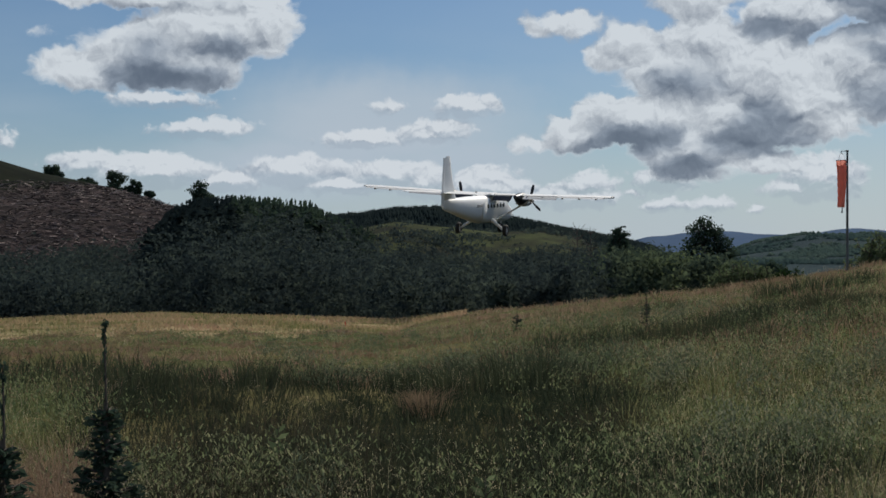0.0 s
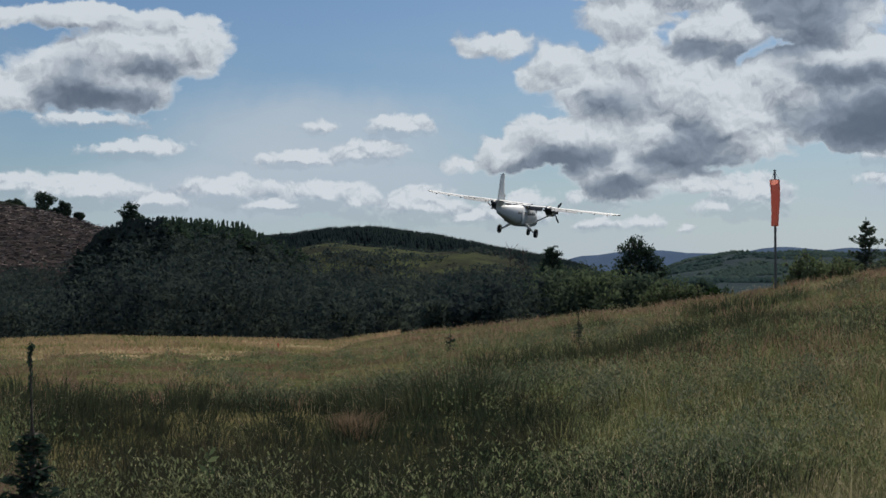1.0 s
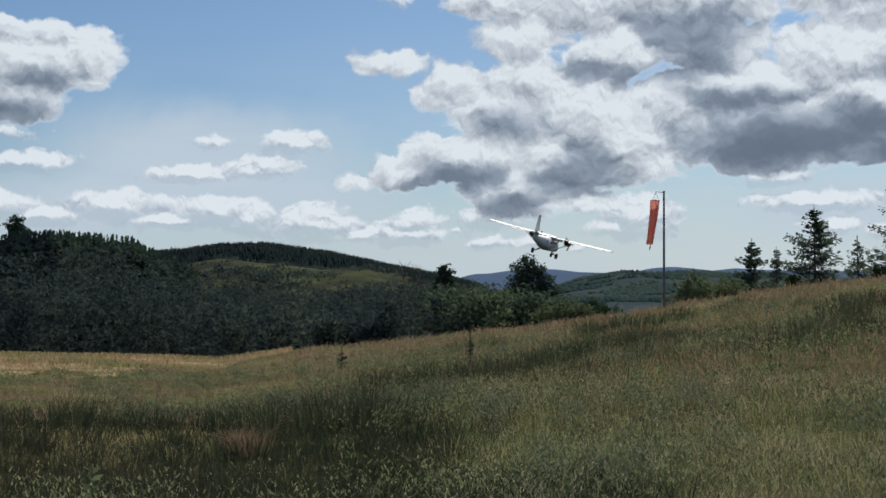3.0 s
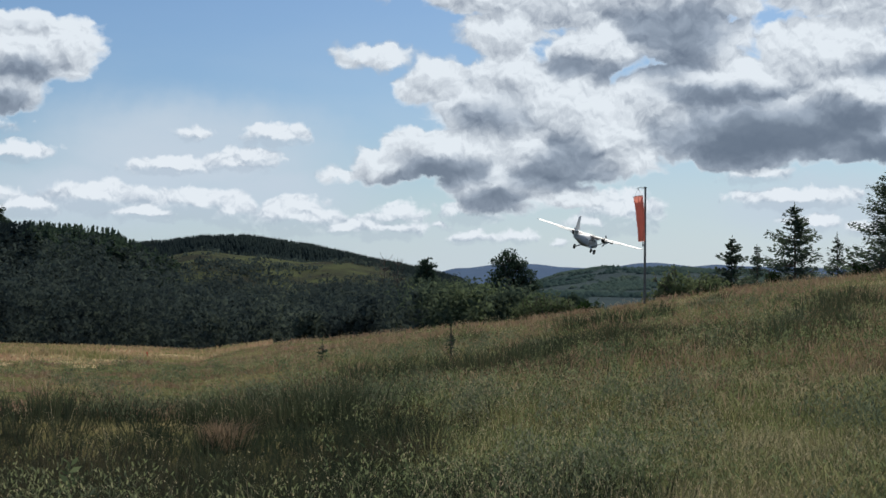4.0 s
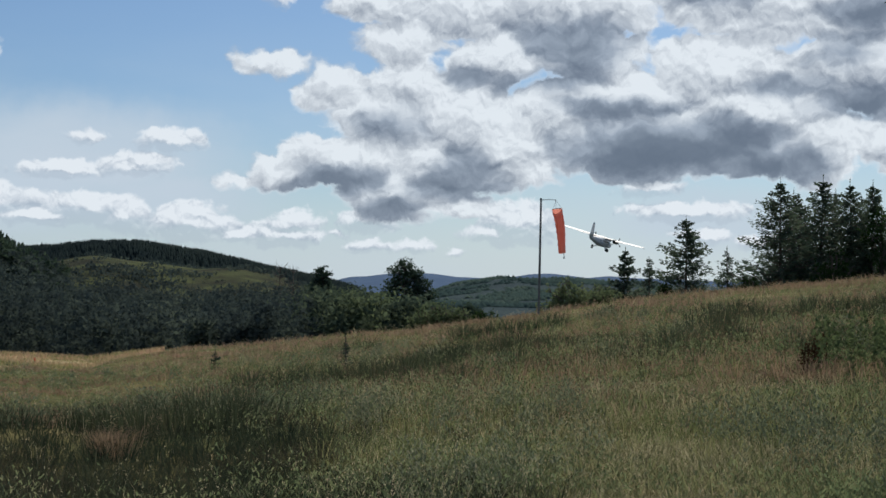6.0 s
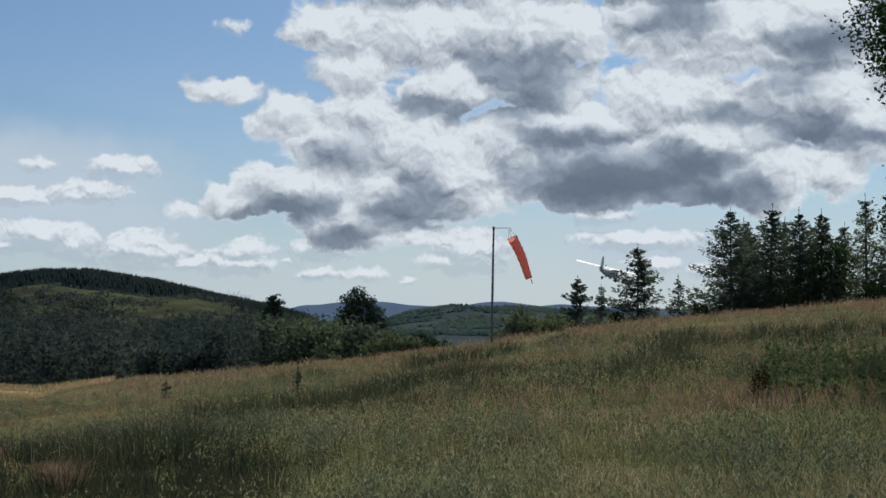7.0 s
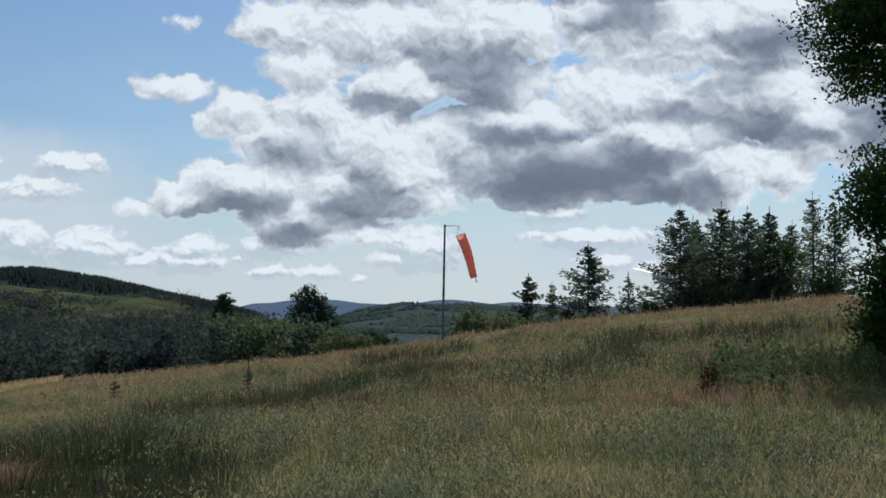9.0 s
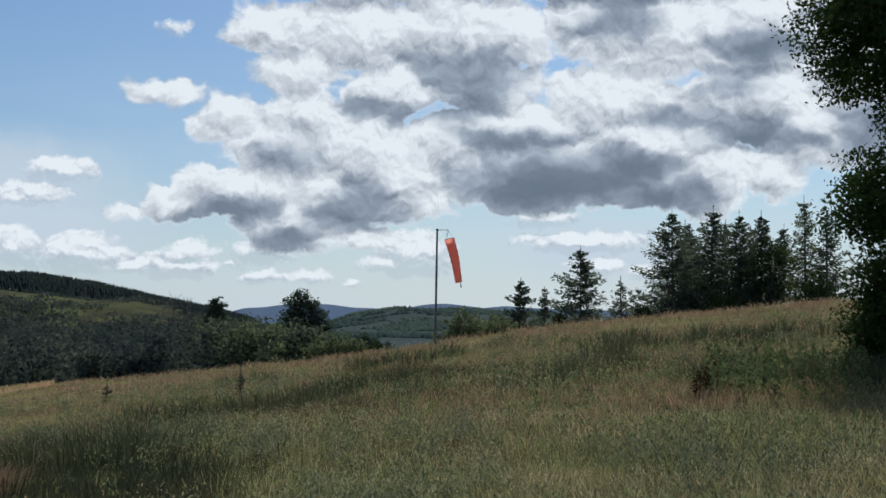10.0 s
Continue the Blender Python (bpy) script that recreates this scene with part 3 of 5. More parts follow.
# ---------------- parts and trees ----------------
def part(name, me, parent, label=""):
    """Links a mesh as one part of a thing."""
    ob = new(name, me)
    ob.parent = parent
    return tagged(ob, label) if label else ob


def thing(name, at, label, category, group=""):
    ob = new(name)
    ob.empty_display_size = 0.2
    ob.matrix_basis = at if isinstance(at, Matrix) else Matrix.Translation(at)
    return tagged(ob, label, category, group)


def tube(points, radii, sides=7):
    """A tapering tube along points, as places and triangles."""
    pts = np.asarray(points, float)
    rad = np.asarray(radii, float)
    n = len(pts)
    way = np.gradient(pts, axis=0)
    way /= np.linalg.norm(way, axis=1)[:, None] + 1e-9
    ref = np.where(np.abs(way[:, 2:3]) > 0.9, [[1.0, 0, 0]], [[0, 0, 1.0]])
    u = np.cross(way, ref)
    u /= np.linalg.norm(u, axis=1)[:, None]
    w = np.cross(way, u)
    a = np.linspace(0, 2 * np.pi, sides, endpoint=False)
    v = (pts[:, None] + rad[:, None, None] * (np.cos(a)[None, :, None] * u[:, None] + np.sin(a)[None, :, None] * w[:, None])).reshape(-1, 3)
    f = []
    for i in range(n - 1):
        for j in range(sides):
            p, q = i * sides + j, i * sides + (j + 1) % sides
            f += [(p, q, q + sides), (p, q + sides, p + sides)]
    return v, np.array(f)


def cards(at, size, rng, along=None, stretch=1.0, flat=0.0, facing=None):
    """Small leaf-shaped rhombs at the places given, turned at random or laid along a direction."""
    n = len(at)
    u = rng.normal(0, 1, (n, 3)) if along is None else along + rng.normal(0, 0.25, (n, 3))
    u[:, 2] *= 1 - flat
    u /= np.linalg.norm(u, axis=1)[:, None] + 1e-9
    w = np.cross(u, rng.normal(0, 1, (n, 3)) if facing is None else facing)
    w /= np.linalg.norm(w, axis=1)[:, None] + 1e-9
    s = np.broadcast_to(size, (n,))[:, None] * rng.uniform(0.6, 1.3, (n, 1))
    v = np.stack([at - u * s * 0.5 * stretch, at + w * s * 0.32, at + u * s * 0.5 * stretch, at - w * s * 0.32], 1).reshape(-1, 3)
    o = np.arange(n)[:, None] * 4
    return v, np.concatenate([o + [0, 1, 2], o + [0, 2, 3]], 1).reshape(-1, 3)


def spruce_arrays(h, spread, seed, step=0.34, sprays=11, size=0.2, ragged=0.25, bare=0.04, twigs=True, full=1.0):
    """Crown and trunk of a spruce: whorls of branches that sag and turn up, hung with sprays of needles."""
    rng = np.random.default_rng(seed)
    crown, wood = [], []
    lean = rng.normal(0, 0.012, 2)
    zs = np.linspace(0, h, 9)
    wood.append(tube(np.stack([lean[0] * zs, lean[1] * zs, zs], -1), 0.016 * h * (1 - zs / h) + 0.012))
    z = h * bare
    while z < h * 0.95:
        reach = spread * min(1.0, full * (1 - z / h)) ** 0.8 * rng.uniform(1 - ragged, 1 + ragged * 0.6) + 0.05
        for _ in range(rng.integers(4, 7)):
            a = rng.uniform(0, 2 * np.pi)
            r = min(reach * rng.uniform(0.55, 1.15), spread * 1.02)
            t = np.linspace(0, 1, 6)
            sag = rng.uniform(-0.05, 0.3) * (1 - z / h)
            line = np.stack([np.cos(a) * r * t + lean[0] * z, np.sin(a) * r * t + lean[1] * z,
                             z - sag * r * np.sin(t * 2.2) + 0.28 * r * t ** 2], -1)
            if twigs:
                wood.append(tube(line[[0, 2, 5]], np.array([0.02, 0.012, 0.004]) * (0.5 + r / 2), 3))
            n = max(4, int(sprays * (0.35 + r / spread)))
            s = rng.uniform(0.12, 1.02, n)
            at = np.stack([np.interp(s, t, line[:, i]) for i in range(3)], -1)
            side = np.stack([-np.sin(a) * np.ones(n), np.cos(a) * np.ones(n), np.zeros(n)], -1)
            w = 0.22 * r * (1.1 - s) + 0.03
            at = at + side * (rng.uniform(-1, 1, n) * w)[:, None] - np.array([0, 0, 1]) * (rng.uniform(0, 1, n) * min(0.30, 0.2 * r + 0.02))[:, None]
            out = np.stack([np.cos(a) * np.ones(n), np.sin(a) * np.ones(n), rng.uniform(-0.5, 0.35, n)], -1) + side * rng.uniform(-0.9, 0.9, (n, 1))
            crown.append(cards(at, size * (0.6 + 0.4 * r / spread), rng, out, 1.5))
        z += step * rng.uniform(0.75, 1.25) * (0.55 + 0.45 * (1 - z / h))
    tipz = np.linspace(h * 0.9, h * 1.0, 7)
    tip = np.stack([lean[0] * tipz, lean[1] * tipz, tipz], -1)
    crown.append(cards(tip, size * 0.7, rng, np.tile([0.2, 0.1, 1.0], (7, 1)), 1.4))
    return join(crown), join(wood)


def spruce(at, h, spread, seed, label, needle=M_NEEDLE, group="", **more):
    ob = thing("spruce_tree", at, label, "tree", group)
    (cv, cf), (wv, wf) = spruce_arrays(h, spread, seed, **more)
    part("trunk", mesh_of("spruce_trunk", wv, wf, (M_BARK,), smooth=True), ob)
    part("crown", mesh_of("spruce_crown", cv, cf, (needle,)), ob)
    return ob


def lobed_arrays(lobes, leaves, leaf, rng, hollow=0.55, clump=0.16, per=14, jitter=0.55):
    """Leaves in small clumps through the outer shells of ellipsoid lobes (centre, radii)."""
    out = []
    total = sum(r[0] * r[1] + r[1] * r[2] + r[0] * r[2] for _, r in lobes)
    for c, r in lobes:
        n = max(3, int(leaves / per * (r[0] * r[1] + r[1] * r[2] + r[0] * r[2]) / total))
        d = rng.normal(0, 1, (n, 3))
        d /= np.linalg.norm(d, axis=1)[:, None]
        lump = 1 + 0.16 * np.sin(d[:, 0] * 5 + c[0]) * np.sin(d[:, 2] * 6 + c[2]) + rng.normal(0, 0.07, n)
        s = rng.uniform(hollow, 1.0, n) ** 0.6 * lump
        at = np.asarray(c) + d * np.asarray(r) * s[:, None]
        facing = np.repeat(d / np.asarray(r) * min(r), per, 0) + rng.normal(0, jitter, (n * per, 3))
        at = np.repeat(at, per, 0) + rng.normal(0, clump, (n * per, 3)) * np.array([1.2, 1.2, 0.8])
        out.append(cards(at, leaf, rng, None, 1.2, facing=facing))
    return join(out)


def broadleaf(name, at, trunk, lobes, leaves, leaf, seed, label, mat=M_LEAF, clump=0.16, per=14, hollow=0.55, radius=None):
    """A tree of tapered trunk, limbs into each lobe of the crown, and leaves."""
    rng = np.random.default_rng(seed)
    ob = thing(name, at, label, "tree" if "tree" in name else "bush")
    wood = []
    r0 = radius or 0.03 * max(c[2] + r[2] for c, r in lobes)
    knee = np.array([0, 0, trunk])
    wood.append(tube([(0, 0, -0.3), (0.02, 0.01, trunk * 0.5), knee], [r0 * 1.25, r0, r0 * 0.8], 9))
    for c, r in lobes:
        c = np.asarray(c, float)
        mid = knee * 0.5 + c * 0.5 + rng.normal(0, 0.06 * r0 * 20, 3)
        wood.append(tube([knee * 0.9, mid, c], [r0 * 0.6, r0 * 0.38, r0 * 0.16], 6))
        for _ in range(6):
            d = rng.normal(0, 1, 3)
            d /= np.linalg.norm(d)
            e = c + d * np.asarray(r) * 0.9
            wood.append(tube([c * 0.75 + mid * 0.25, (c + e) / 2 + rng.normal(0, 0.05, 3), e], [r0 * 0.2, r0 * 0.12, r0 * 0.04], 4))
    v, f = join(wood)
    part("trunk", mesh_of(name + "_trunk", v, f, (M_BARK,), smooth=True), ob)
    v, f = lobed_arrays(lobes, leaves, leaf, rng, hollow, clump, per)
    part("crown", mesh_of(name + "_crown", v, f, (mat,)), ob)
    return ob


def ragged(w, h, rng, n=10, low=0.3, fat=1.0):
    """Lobes of uneven size thrown about a crown, so that its outline breaks and shows gaps."""
    out = [((0, 0, h * (low + 0.32)), (w * 0.42, w * 0.42, h * 0.2))]
    for i in range(n):
        a, up = i * 2.4 + rng.uniform(-0.4, 0.4), rng.uniform(low, 0.92)
        q = w * rng.uniform(0.2, 0.42) * fat
        r = max(0.0, w * (1 - abs(up - 0.55) * 1.5) - q * 0.5) * rng.uniform(0.6, 1.1)
        out.append(((r * math.cos(a), r * math.sin(a), h * up), (q, q, min(q, h * 0.16))))
    return out


def dome(w, h, rng, n=18, spikes=14):
    """Lobes of a low broad bush that reaches the ground, with upright shoots breaking its top."""
    out = []
    for i in range(n):
        a, r = i * 2.4, w * math.sqrt((i + 0.5) / n) * rng.uniform(0.75, 1.0)
        top = h * (0.9 - 0.3 * (r / w) ** 2) * rng.uniform(0.7, 1.0)
        q = w * rng.uniform(0.2, 0.32)
        out.append(((r * math.cos(a) * 0.85, r * math.sin(a) * 0.85, top * 0.55), (q, q, top * 0.5)))
    for _ in range(spikes):
        a, r = rng.uniform(0, 6.28), w * math.sqrt(rng.uniform(0, 0.8))
        top = h * (1.0 - 0.35 * (r / w) ** 2) * rng.uniform(0.8, 1.03)
        out.append(((r * math.cos(a), r * math.sin(a), top - h * 0.12), (w * 0.05, w * 0.05, h * 0.13)))
    return out


def base(az, d):
    a = radians(az)
    x, y = d * math.sin(a), d * math.cos(a)
    return Vector((x, y, float(height(x, y))))


# ---------------- woods and hillsides ----------------
WOOD_TOP = profile(((-40, 0.3), (-34.4, 0.5), (-31, 0.7), (-29.3, 0.8), (-28.3, 1.5), (-27.7, 2.1), (-26.9, 2.5), (-25, 2.68), (-22, 2.38), (-21.6, 2.1), (-20.8, 1.7), (-19.6, 1.3),
                    (-18.5, 0.95), (-17, 0.58), (-15, 0.48), (-13.7, 0.55), (-11.3, 0.72), (-9.2, 0.65), (-8, 0.75), (-6.7, 0.65), (-4.6, 0.1), (-3.3, -0.3), (-1, -0.9)))


def make_woods():
    rng = np.random.default_rng(21)
    conifer, pale_conifer, leafy_wood, edge = [], [], [], []
    for i in range(920):
        az = rng.uniform(-37, -2.2) if i < 620 else rng.uniform(-28.2, -20.6) if i < 860 else rng.uniform(-10, -4.2)
        d = rng.uniform(128, 300) if az < -20 else rng.uniform(115, 290)
        if 620 <= i < 860:
            d = rng.uniform(190, 310)
        if az > -9:
            d = rng.uniform(105, 190)
        p = base(az, d)
        top = EYE + d * math.tan(radians(float(WOOD_TOP(az)) - rng.uniform(0, 0.3) * (d < 230) - (0.0 if d > 190 else rng.uniform(0.2, 1.7) if az < -10 else rng.uniform(0, 0.6)))) - p.z
        if top < 1.5:
            continue
        h = min(top, 20)
        if -28.6 < az < -19.5 and d > 150 and (az < -25.3 or d > 205):
            (cv, cf), _ = spruce_arrays(h, 0.26 * h + 1.2, 1000 + i, step=1.0, sprays=4, size=1.02, twigs=False, full=1.5, ragged=0.4, bare=0.3)
            (conifer if az < -25.3 else pale_conifer).append((cv + np.array(p), cf))
        else:
            w = h * rng.uniform(0.28, 0.5) if az > -28.6 else h * rng.uniform(0.5, 0.9)
            lobes = []
            for _ in range(8):
                a, up = rng.uniform(0, 6.28), rng.uniform(0.2, 0.84)
                q = w * rng.uniform(0.3, 0.5)
                r = (w - q * 0.6) * math.sin(up * 2.6)
                lobes.append(((r * math.cos(a), r * math.sin(a), h * up), (q, q, q * 0.9)))
            lobes.append(((0, 0, h * 0.5), (w * 0.6, w * 0.6, h * 0.42)))
            v, f = lobed_arrays(lobes, 520, 0.41, rng, 0.85, 0.2, 6, 0.3)
            (edge if az > -9.6 else leafy_wood).append((v + np.array(p), f))
    plant("conifer_wood", conifer, M_PLANTATION, "dense dark spruce wood across the valley", "wood")
    plant("larch_wood", pale_conifer, M_NEEDLE, "grey-green larches and spruces beside the dark wood", "wood")
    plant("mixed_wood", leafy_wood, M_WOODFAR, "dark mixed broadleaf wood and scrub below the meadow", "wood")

    plant("wood_edge", edge, M_EDGE, "green broadleaf trees at the end of the wood", "wood")

    # plantation on the hill behind
    rows = []
    n = 7800
    az, d = rng.uniform(-26, -7.5, n), np.concatenate([rng.uniform(820, 1050, n - 2500), rng.uniform(1000, 1075, 2500)])
    x, y = d * np.sin(np.radians(az)), d * np.cos(np.radians(az))
    z, h = height(x, y), rng.uniform(8.6, 11.2, n)
    for k0, k1, w in ((0.0, 0.55, 2.6), (0.35, 0.8, 1.9), (0.62, 1.0, 1.1)):
        a = rng.uniform(0, 6.28, n)
        ring = [np.stack([x + w * np.cos(a + j * 1.2566), y + w * np.sin(a + j * 1.2566), z + h * k0], -1) for j in range(5)]
        v = np.stack(ring + [np.stack([x, y, z + h * k1], -1)], 1).reshape(-1, 3)
        o = np.arange(n)[:, None] * 6
        rows.append((v, np.concatenate([o + [j, (j + 1) % 5, 5] for j in range(5)], 1).reshape(-1, 3)))
    plant("hill_plantation", rows, M_PLANTATION, "dark conifer plantation over the far hilltop", "wood")

    # woods in patches over the hill down the valley
    rows = []
    n = 9000
    az, d = rng.uniform(-6.5, 5, n), rng.uniform(905, 1690, n)
    x, y = d * np.sin(np.radians(az)), d * np.cos(np.radians(az))
    keep = drift(x, y, 48, 4) + 0.6 * drift(x, y, 17, 6) + rng.normal(0, 0.18, n) > 0.2
    x, y, n = x[keep], y[keep], int(keep.sum())
    z, h = height(x, y) - 0.5, rng.uniform(2.0, 4.5, n)
    for k0, k1, w in ((0.0, 0.75, 4.6), (0.3, 1.0, 3.2)):
        a = rng.uniform(0, 6.28, n)
        ring = [np.stack([x + w * np.cos(a + j * 1.2566), y + w * np.sin(a + j * 1.2566), z + h * k0], -1) for j in range(5)]
        v = np.stack(ring + [np.stack([x, y, z + h * k1], -1)], 1).reshape(-1, 3)
        o = np.arange(n)[:, None] * 6
        rows.append((v, np.concatenate([o + [j, (j + 1) % 5, 5] for j in range(5)], 1).reshape(-1, 3)))
    plant("valley_wood", rows, M_VALE, "woods in patches over the hill down the valley, tinted with haze", "wood")

    # gorse and heather on the moor
    n = 2600
    az, d = rng.uniform(-23, -9, n), rng.uniform(450, 690, n)
    x, y = d * np.sin(np.radians(az)), d * np.cos(np.radians(az))
    keep = drift(x, y, 22, 3) + rng.normal(0, 0.25, n) > 0.5 - np.clip((560 - d) / 150, 0, 0.4)
    x, y = x[keep], y[keep]
    c = np.repeat(np.stack([x, y, height(x, y)], -1), 14, 0)
    at = c + rng.normal(0, 1, c.shape) * np.array([1.6, 1.6, 0.7]) + [0, 0, 0.5]
    plant("moor_scrub", [cards(at, 1.5, rng)], M_WOODFAR, "patches of gorse and heather on the moor", "scrub")

    # brash and logs left on the felled slope
    n = 9000
    az, d = rng.uniform(-38, -26.8, n), rng.uniform(255, 425, n)
    keep = d < 375 + (az + 34) * 9
    az, d, n = az[keep], d[keep], int(keep.sum())
    x, y = d * np.sin(np.radians(az)), d * np.cos(np.radians(az))
    a, s = rng.normal(0.4, 0.9, n), rng.uniform(0.2, 1.3, n) ** 1.5
    u = np.stack([np.cos(a), np.sin(a), rng.normal(0, 0.18, n)], -1) * s[:, None]
    c = np.stack([x, y, height(x, y) + 0.2], -1)
    w = rng.uniform(0.05, 0.13, n)[:, None] * np.array([[0, 0, 1]])
    side = np.stack([-np.sin(a), np.cos(a), 0 * a], -1) * 0.15
    v = np.stack([c - u - w, c - u + w, c + u - w, c + u + w, c - u + side, c + u + side], 1).reshape(-1, 3)
    o = np.arange(n)[:, None] * 6
    f = np.concatenate([o + q for q in ([0, 2, 3], [0, 3, 1], [1, 3, 5], [1, 5, 4], [0, 4, 5], [0, 5, 2])], 1).reshape(-1, 3)
    plant("felling_brash", [(v, f)], M_LOG, "bleached logs and brash on the felled hillside", "brash")


def log_build(k):
    r = k.add("ShaderNodeNewGeometry").outputs["Random Per Island"]
    c = k.mix(k.step(r, 0.45, 1.0), (0.045, 0.035, 0.034), (0.34, 0.27, 0.245))
    return principled(k, c, 0.9)


M_LOG = material("brash_wood", log_build)
make_woods()


# ---------------- single trees ----------------
M_NETTLE = leafy("nettle_leaves", ((0.075, 0.105, 0.05), (0.10, 0.135, 0.06), (0.14, 0.165, 0.08)), 0.5, 0.4, 0.0)


def make_trees():
    d = 95.0
    for az, el, dist, spread, seed, sprays, label in (
            (3.5, 2.12, 94, 1.75, 3, 16, "small dark young spruce on the ridge"),
            (4.58, 1.75, 97, 1.4, 5, 5, "thin sparse young spruce on the ridge"),
            (6.07, 3.44, 96, 3.1, 7, 18, "bushy green spruce standing alone on the ridge"),
            (7.75, 2.2, 99, 1.5, 9, 5, "thin sparse young spruce on the ridge"),
            (9.86, 5.02, 98, 4.2, 11, 17, "tall dark spruce in the ridge clump"),
            (11.38, 5.05, 100, 3.5, 13, 17, "tall dark spruce in the ridge clump"),
            (10.6, 4.1, 103, 3.4, 14, 16, "dark spruce inside the ridge clump"),
            (12.65, 4.89, 101, 3.2, 15, 16, "tall dark spruce in the ridge clump"),
            (13.4, 4.85, 99, 2.8, 17, 13, "tall dark spruce in the ridge clump"),
            (15.2, 5.45, 102, 3.2, 19, 9, "open-crowned light green larch-like spruce"),
            (10.3, 4.55, 107, 3.2, 24, 12, "dark spruce inside the ridge clump"),
            (12.0, 4.5, 108, 3.0, 25, 12, "dark spruce inside the ridge clump"),
            (13.1, 4.2, 106, 3.0, 26, 12, "dark spruce inside the ridge clump"),
            (14.3, 4.3, 107, 2.8, 27, 11, "dark spruce inside the ridge clump"),
            (16.0, 4.9, 104, 2.8, 23, 11, "dark spruce at the end of the ridge clump")):
        p = base(az, dist)
        h = EYE + dist * math.tan(radians(el)) - p.z
        spruce(p, h, spread, seed, label, group="spruces along the ridge", sprays=int(sprays * 2.7), size=0.2, step=0.23, full=1.2, ragged=0.5,
               needle=M_SUNLEAF if "larch" in label else M_RIDGE)
    # broadleaf growth among them
    for az, el, dist, w, seed, label, mat in (
            (-4.75, -0.1, 102, 1.5, 81, "bright green hazel at the wood's edge", M_SUNLEAF),
            (-4.15, -0.1, 100, 1.5, 82, "bright green hazel at the wood's edge", M_SUNLEAF),
            (-3.5, -0.2, 99, 1.3, 83, "bright green hazel at the wood's edge", M_SUNLEAF),
            (-2.3, -0.4, 98, 1.3, 84, "low dark thicket at the wood's edge", M_LEAF),
            (1.35, 0.88, 84, 1.9, 31, "bright green leafy bush beside the windsock", M_SUNLEAF),
            (2.6, 0.72, 86, 1.4, 32, "low bright green bush on the ridge", M_SUNLEAF),
            (13.9, 4.0, 97, 1.7, 33, "olive-green broadleaf sapling in the spruce clump", M_LEAF),
            (15.6, 2.6, 95, 1.4, 34, "low dark bush at the foot of the spruces", M_LEAF),
            (11.9, 2.3, 96, 1.6, 35, "low dark bush at the foot of the spruces", M_LEAF),
            (8.6, 1.25, 96, 0.9, 36, "low scrubby bush on the ridge", M_LEAF),
            (5.2, 0.85, 96, 0.7, 37, "low scrubby bush on the ridge", M_LEAF)):
        p = base(az, dist)
        h = EYE + dist * math.tan(radians(el)) - p.z
        rough = np.random.default_rng(seed + 500)
        lobes = ragged(w, h, rough, 16, 0.2, 1.35) + [((0, 0, h * 0.3), (w * 0.8, w * 0.8, h * 0.3))] if "sapling" in label else dome(w, h, rough)
        broadleaf("bush", p, h * 0.2, lobes, 5200, 0.13 if dist < 120 else 0.2, seed, label, mat, 0.07, 8, 0.45)
    # trees that stand out of the wood and on the hill
    for az, el, dist, half, tall, seed, label in (
            (-32.4, 3.92, 425, 3.6, 6.0, 41, "wind-shaped oak on the hill crest"),
            (-31.1, 3.42, 428, 3.4, 3.6, 42, "low spreading thorn on the hill crest"),
            (-29.95, 3.68, 425, 5.2, 8.2, 43, "broad dark oak on the hill crest"),
            (-29.2, 3.35, 426, 2.8, 6.0, 46, "dark rounded oak on the hill crest"),
            (-28.6, 2.95, 424, 1.7, 4.0, 47, "small thorn tree on the hill crest"),
            (-9.1, 1.2, 240, 2.4, 13.0, 44, "flat-topped pine rising over the wood"),
            (-5.55, 1.5, 170, 3.5, 14.0, 45, "tall irregular pine at the wood's edge"),
            (-2.95, 0.3, 165, 1.7, 9.0, 48, "rounded tree at the wood's edge")):
        p = toward(az, el, dist)
        p.z -= tall
        w, h = half, tall
        if "pine" in label:
            lobes = [((x * w, 0.2 * x * w, h * up), (q * w, q * w, h * 0.045 + q * w * 0.16)) for x, up, q in (
                (-0.05, 0.965, 0.3), (-0.3, 0.91, 0.36), (0.3, 0.89, 0.34), (0.02, 0.85, 0.4), (-0.42, 0.80, 0.38), (0.5, 0.80, 0.4), (0.1, 0.75, 0.5),
                (-0.5, 0.70, 0.42), (0.72, 0.70, 0.4), (0.0, 0.64, 0.6), (0.6, 0.6, 0.5), (-0.6, 0.58, 0.5), (0.1, 0.5, 0.8), (0.9, 0.5, 0.5), (0, 0.35, 0.9))]
        else:
            lobes = ragged(w, h, np.random.default_rng(seed + 500), 11)
        broadleaf("tree", p, h * 0.35, lobes, 13000 if dist < 200 else 4200, 0.42 if dist > 200 else 0.27, seed, label, M_NEEDLE, 0.22, 10, 0.3)
    p = base(-26.5, 300)
    tall = EYE + 300 * math.tan(radians(3.3)) - p.z
    lobes = [((0, 0, tall - 1.0), (1.3, 1.3, 0.9)), ((-0.4, 0, tall - 2.4), (2.0, 2.0, 1.0)), ((0.6, 0, tall - 3.8), (2.4, 2.4, 1.2)), ((-0.2, 0, tall - 5.8), (2.8, 2.8, 1.6))]
    broadleaf("tree", p, tall * 0.6, lobes, 2600, 0.5, 51, "tall dark pine above the spruce wood", M_NEEDLE, 0.3, 10, 0.3)
    # dead tree
    rng = np.random.default_rng(5)
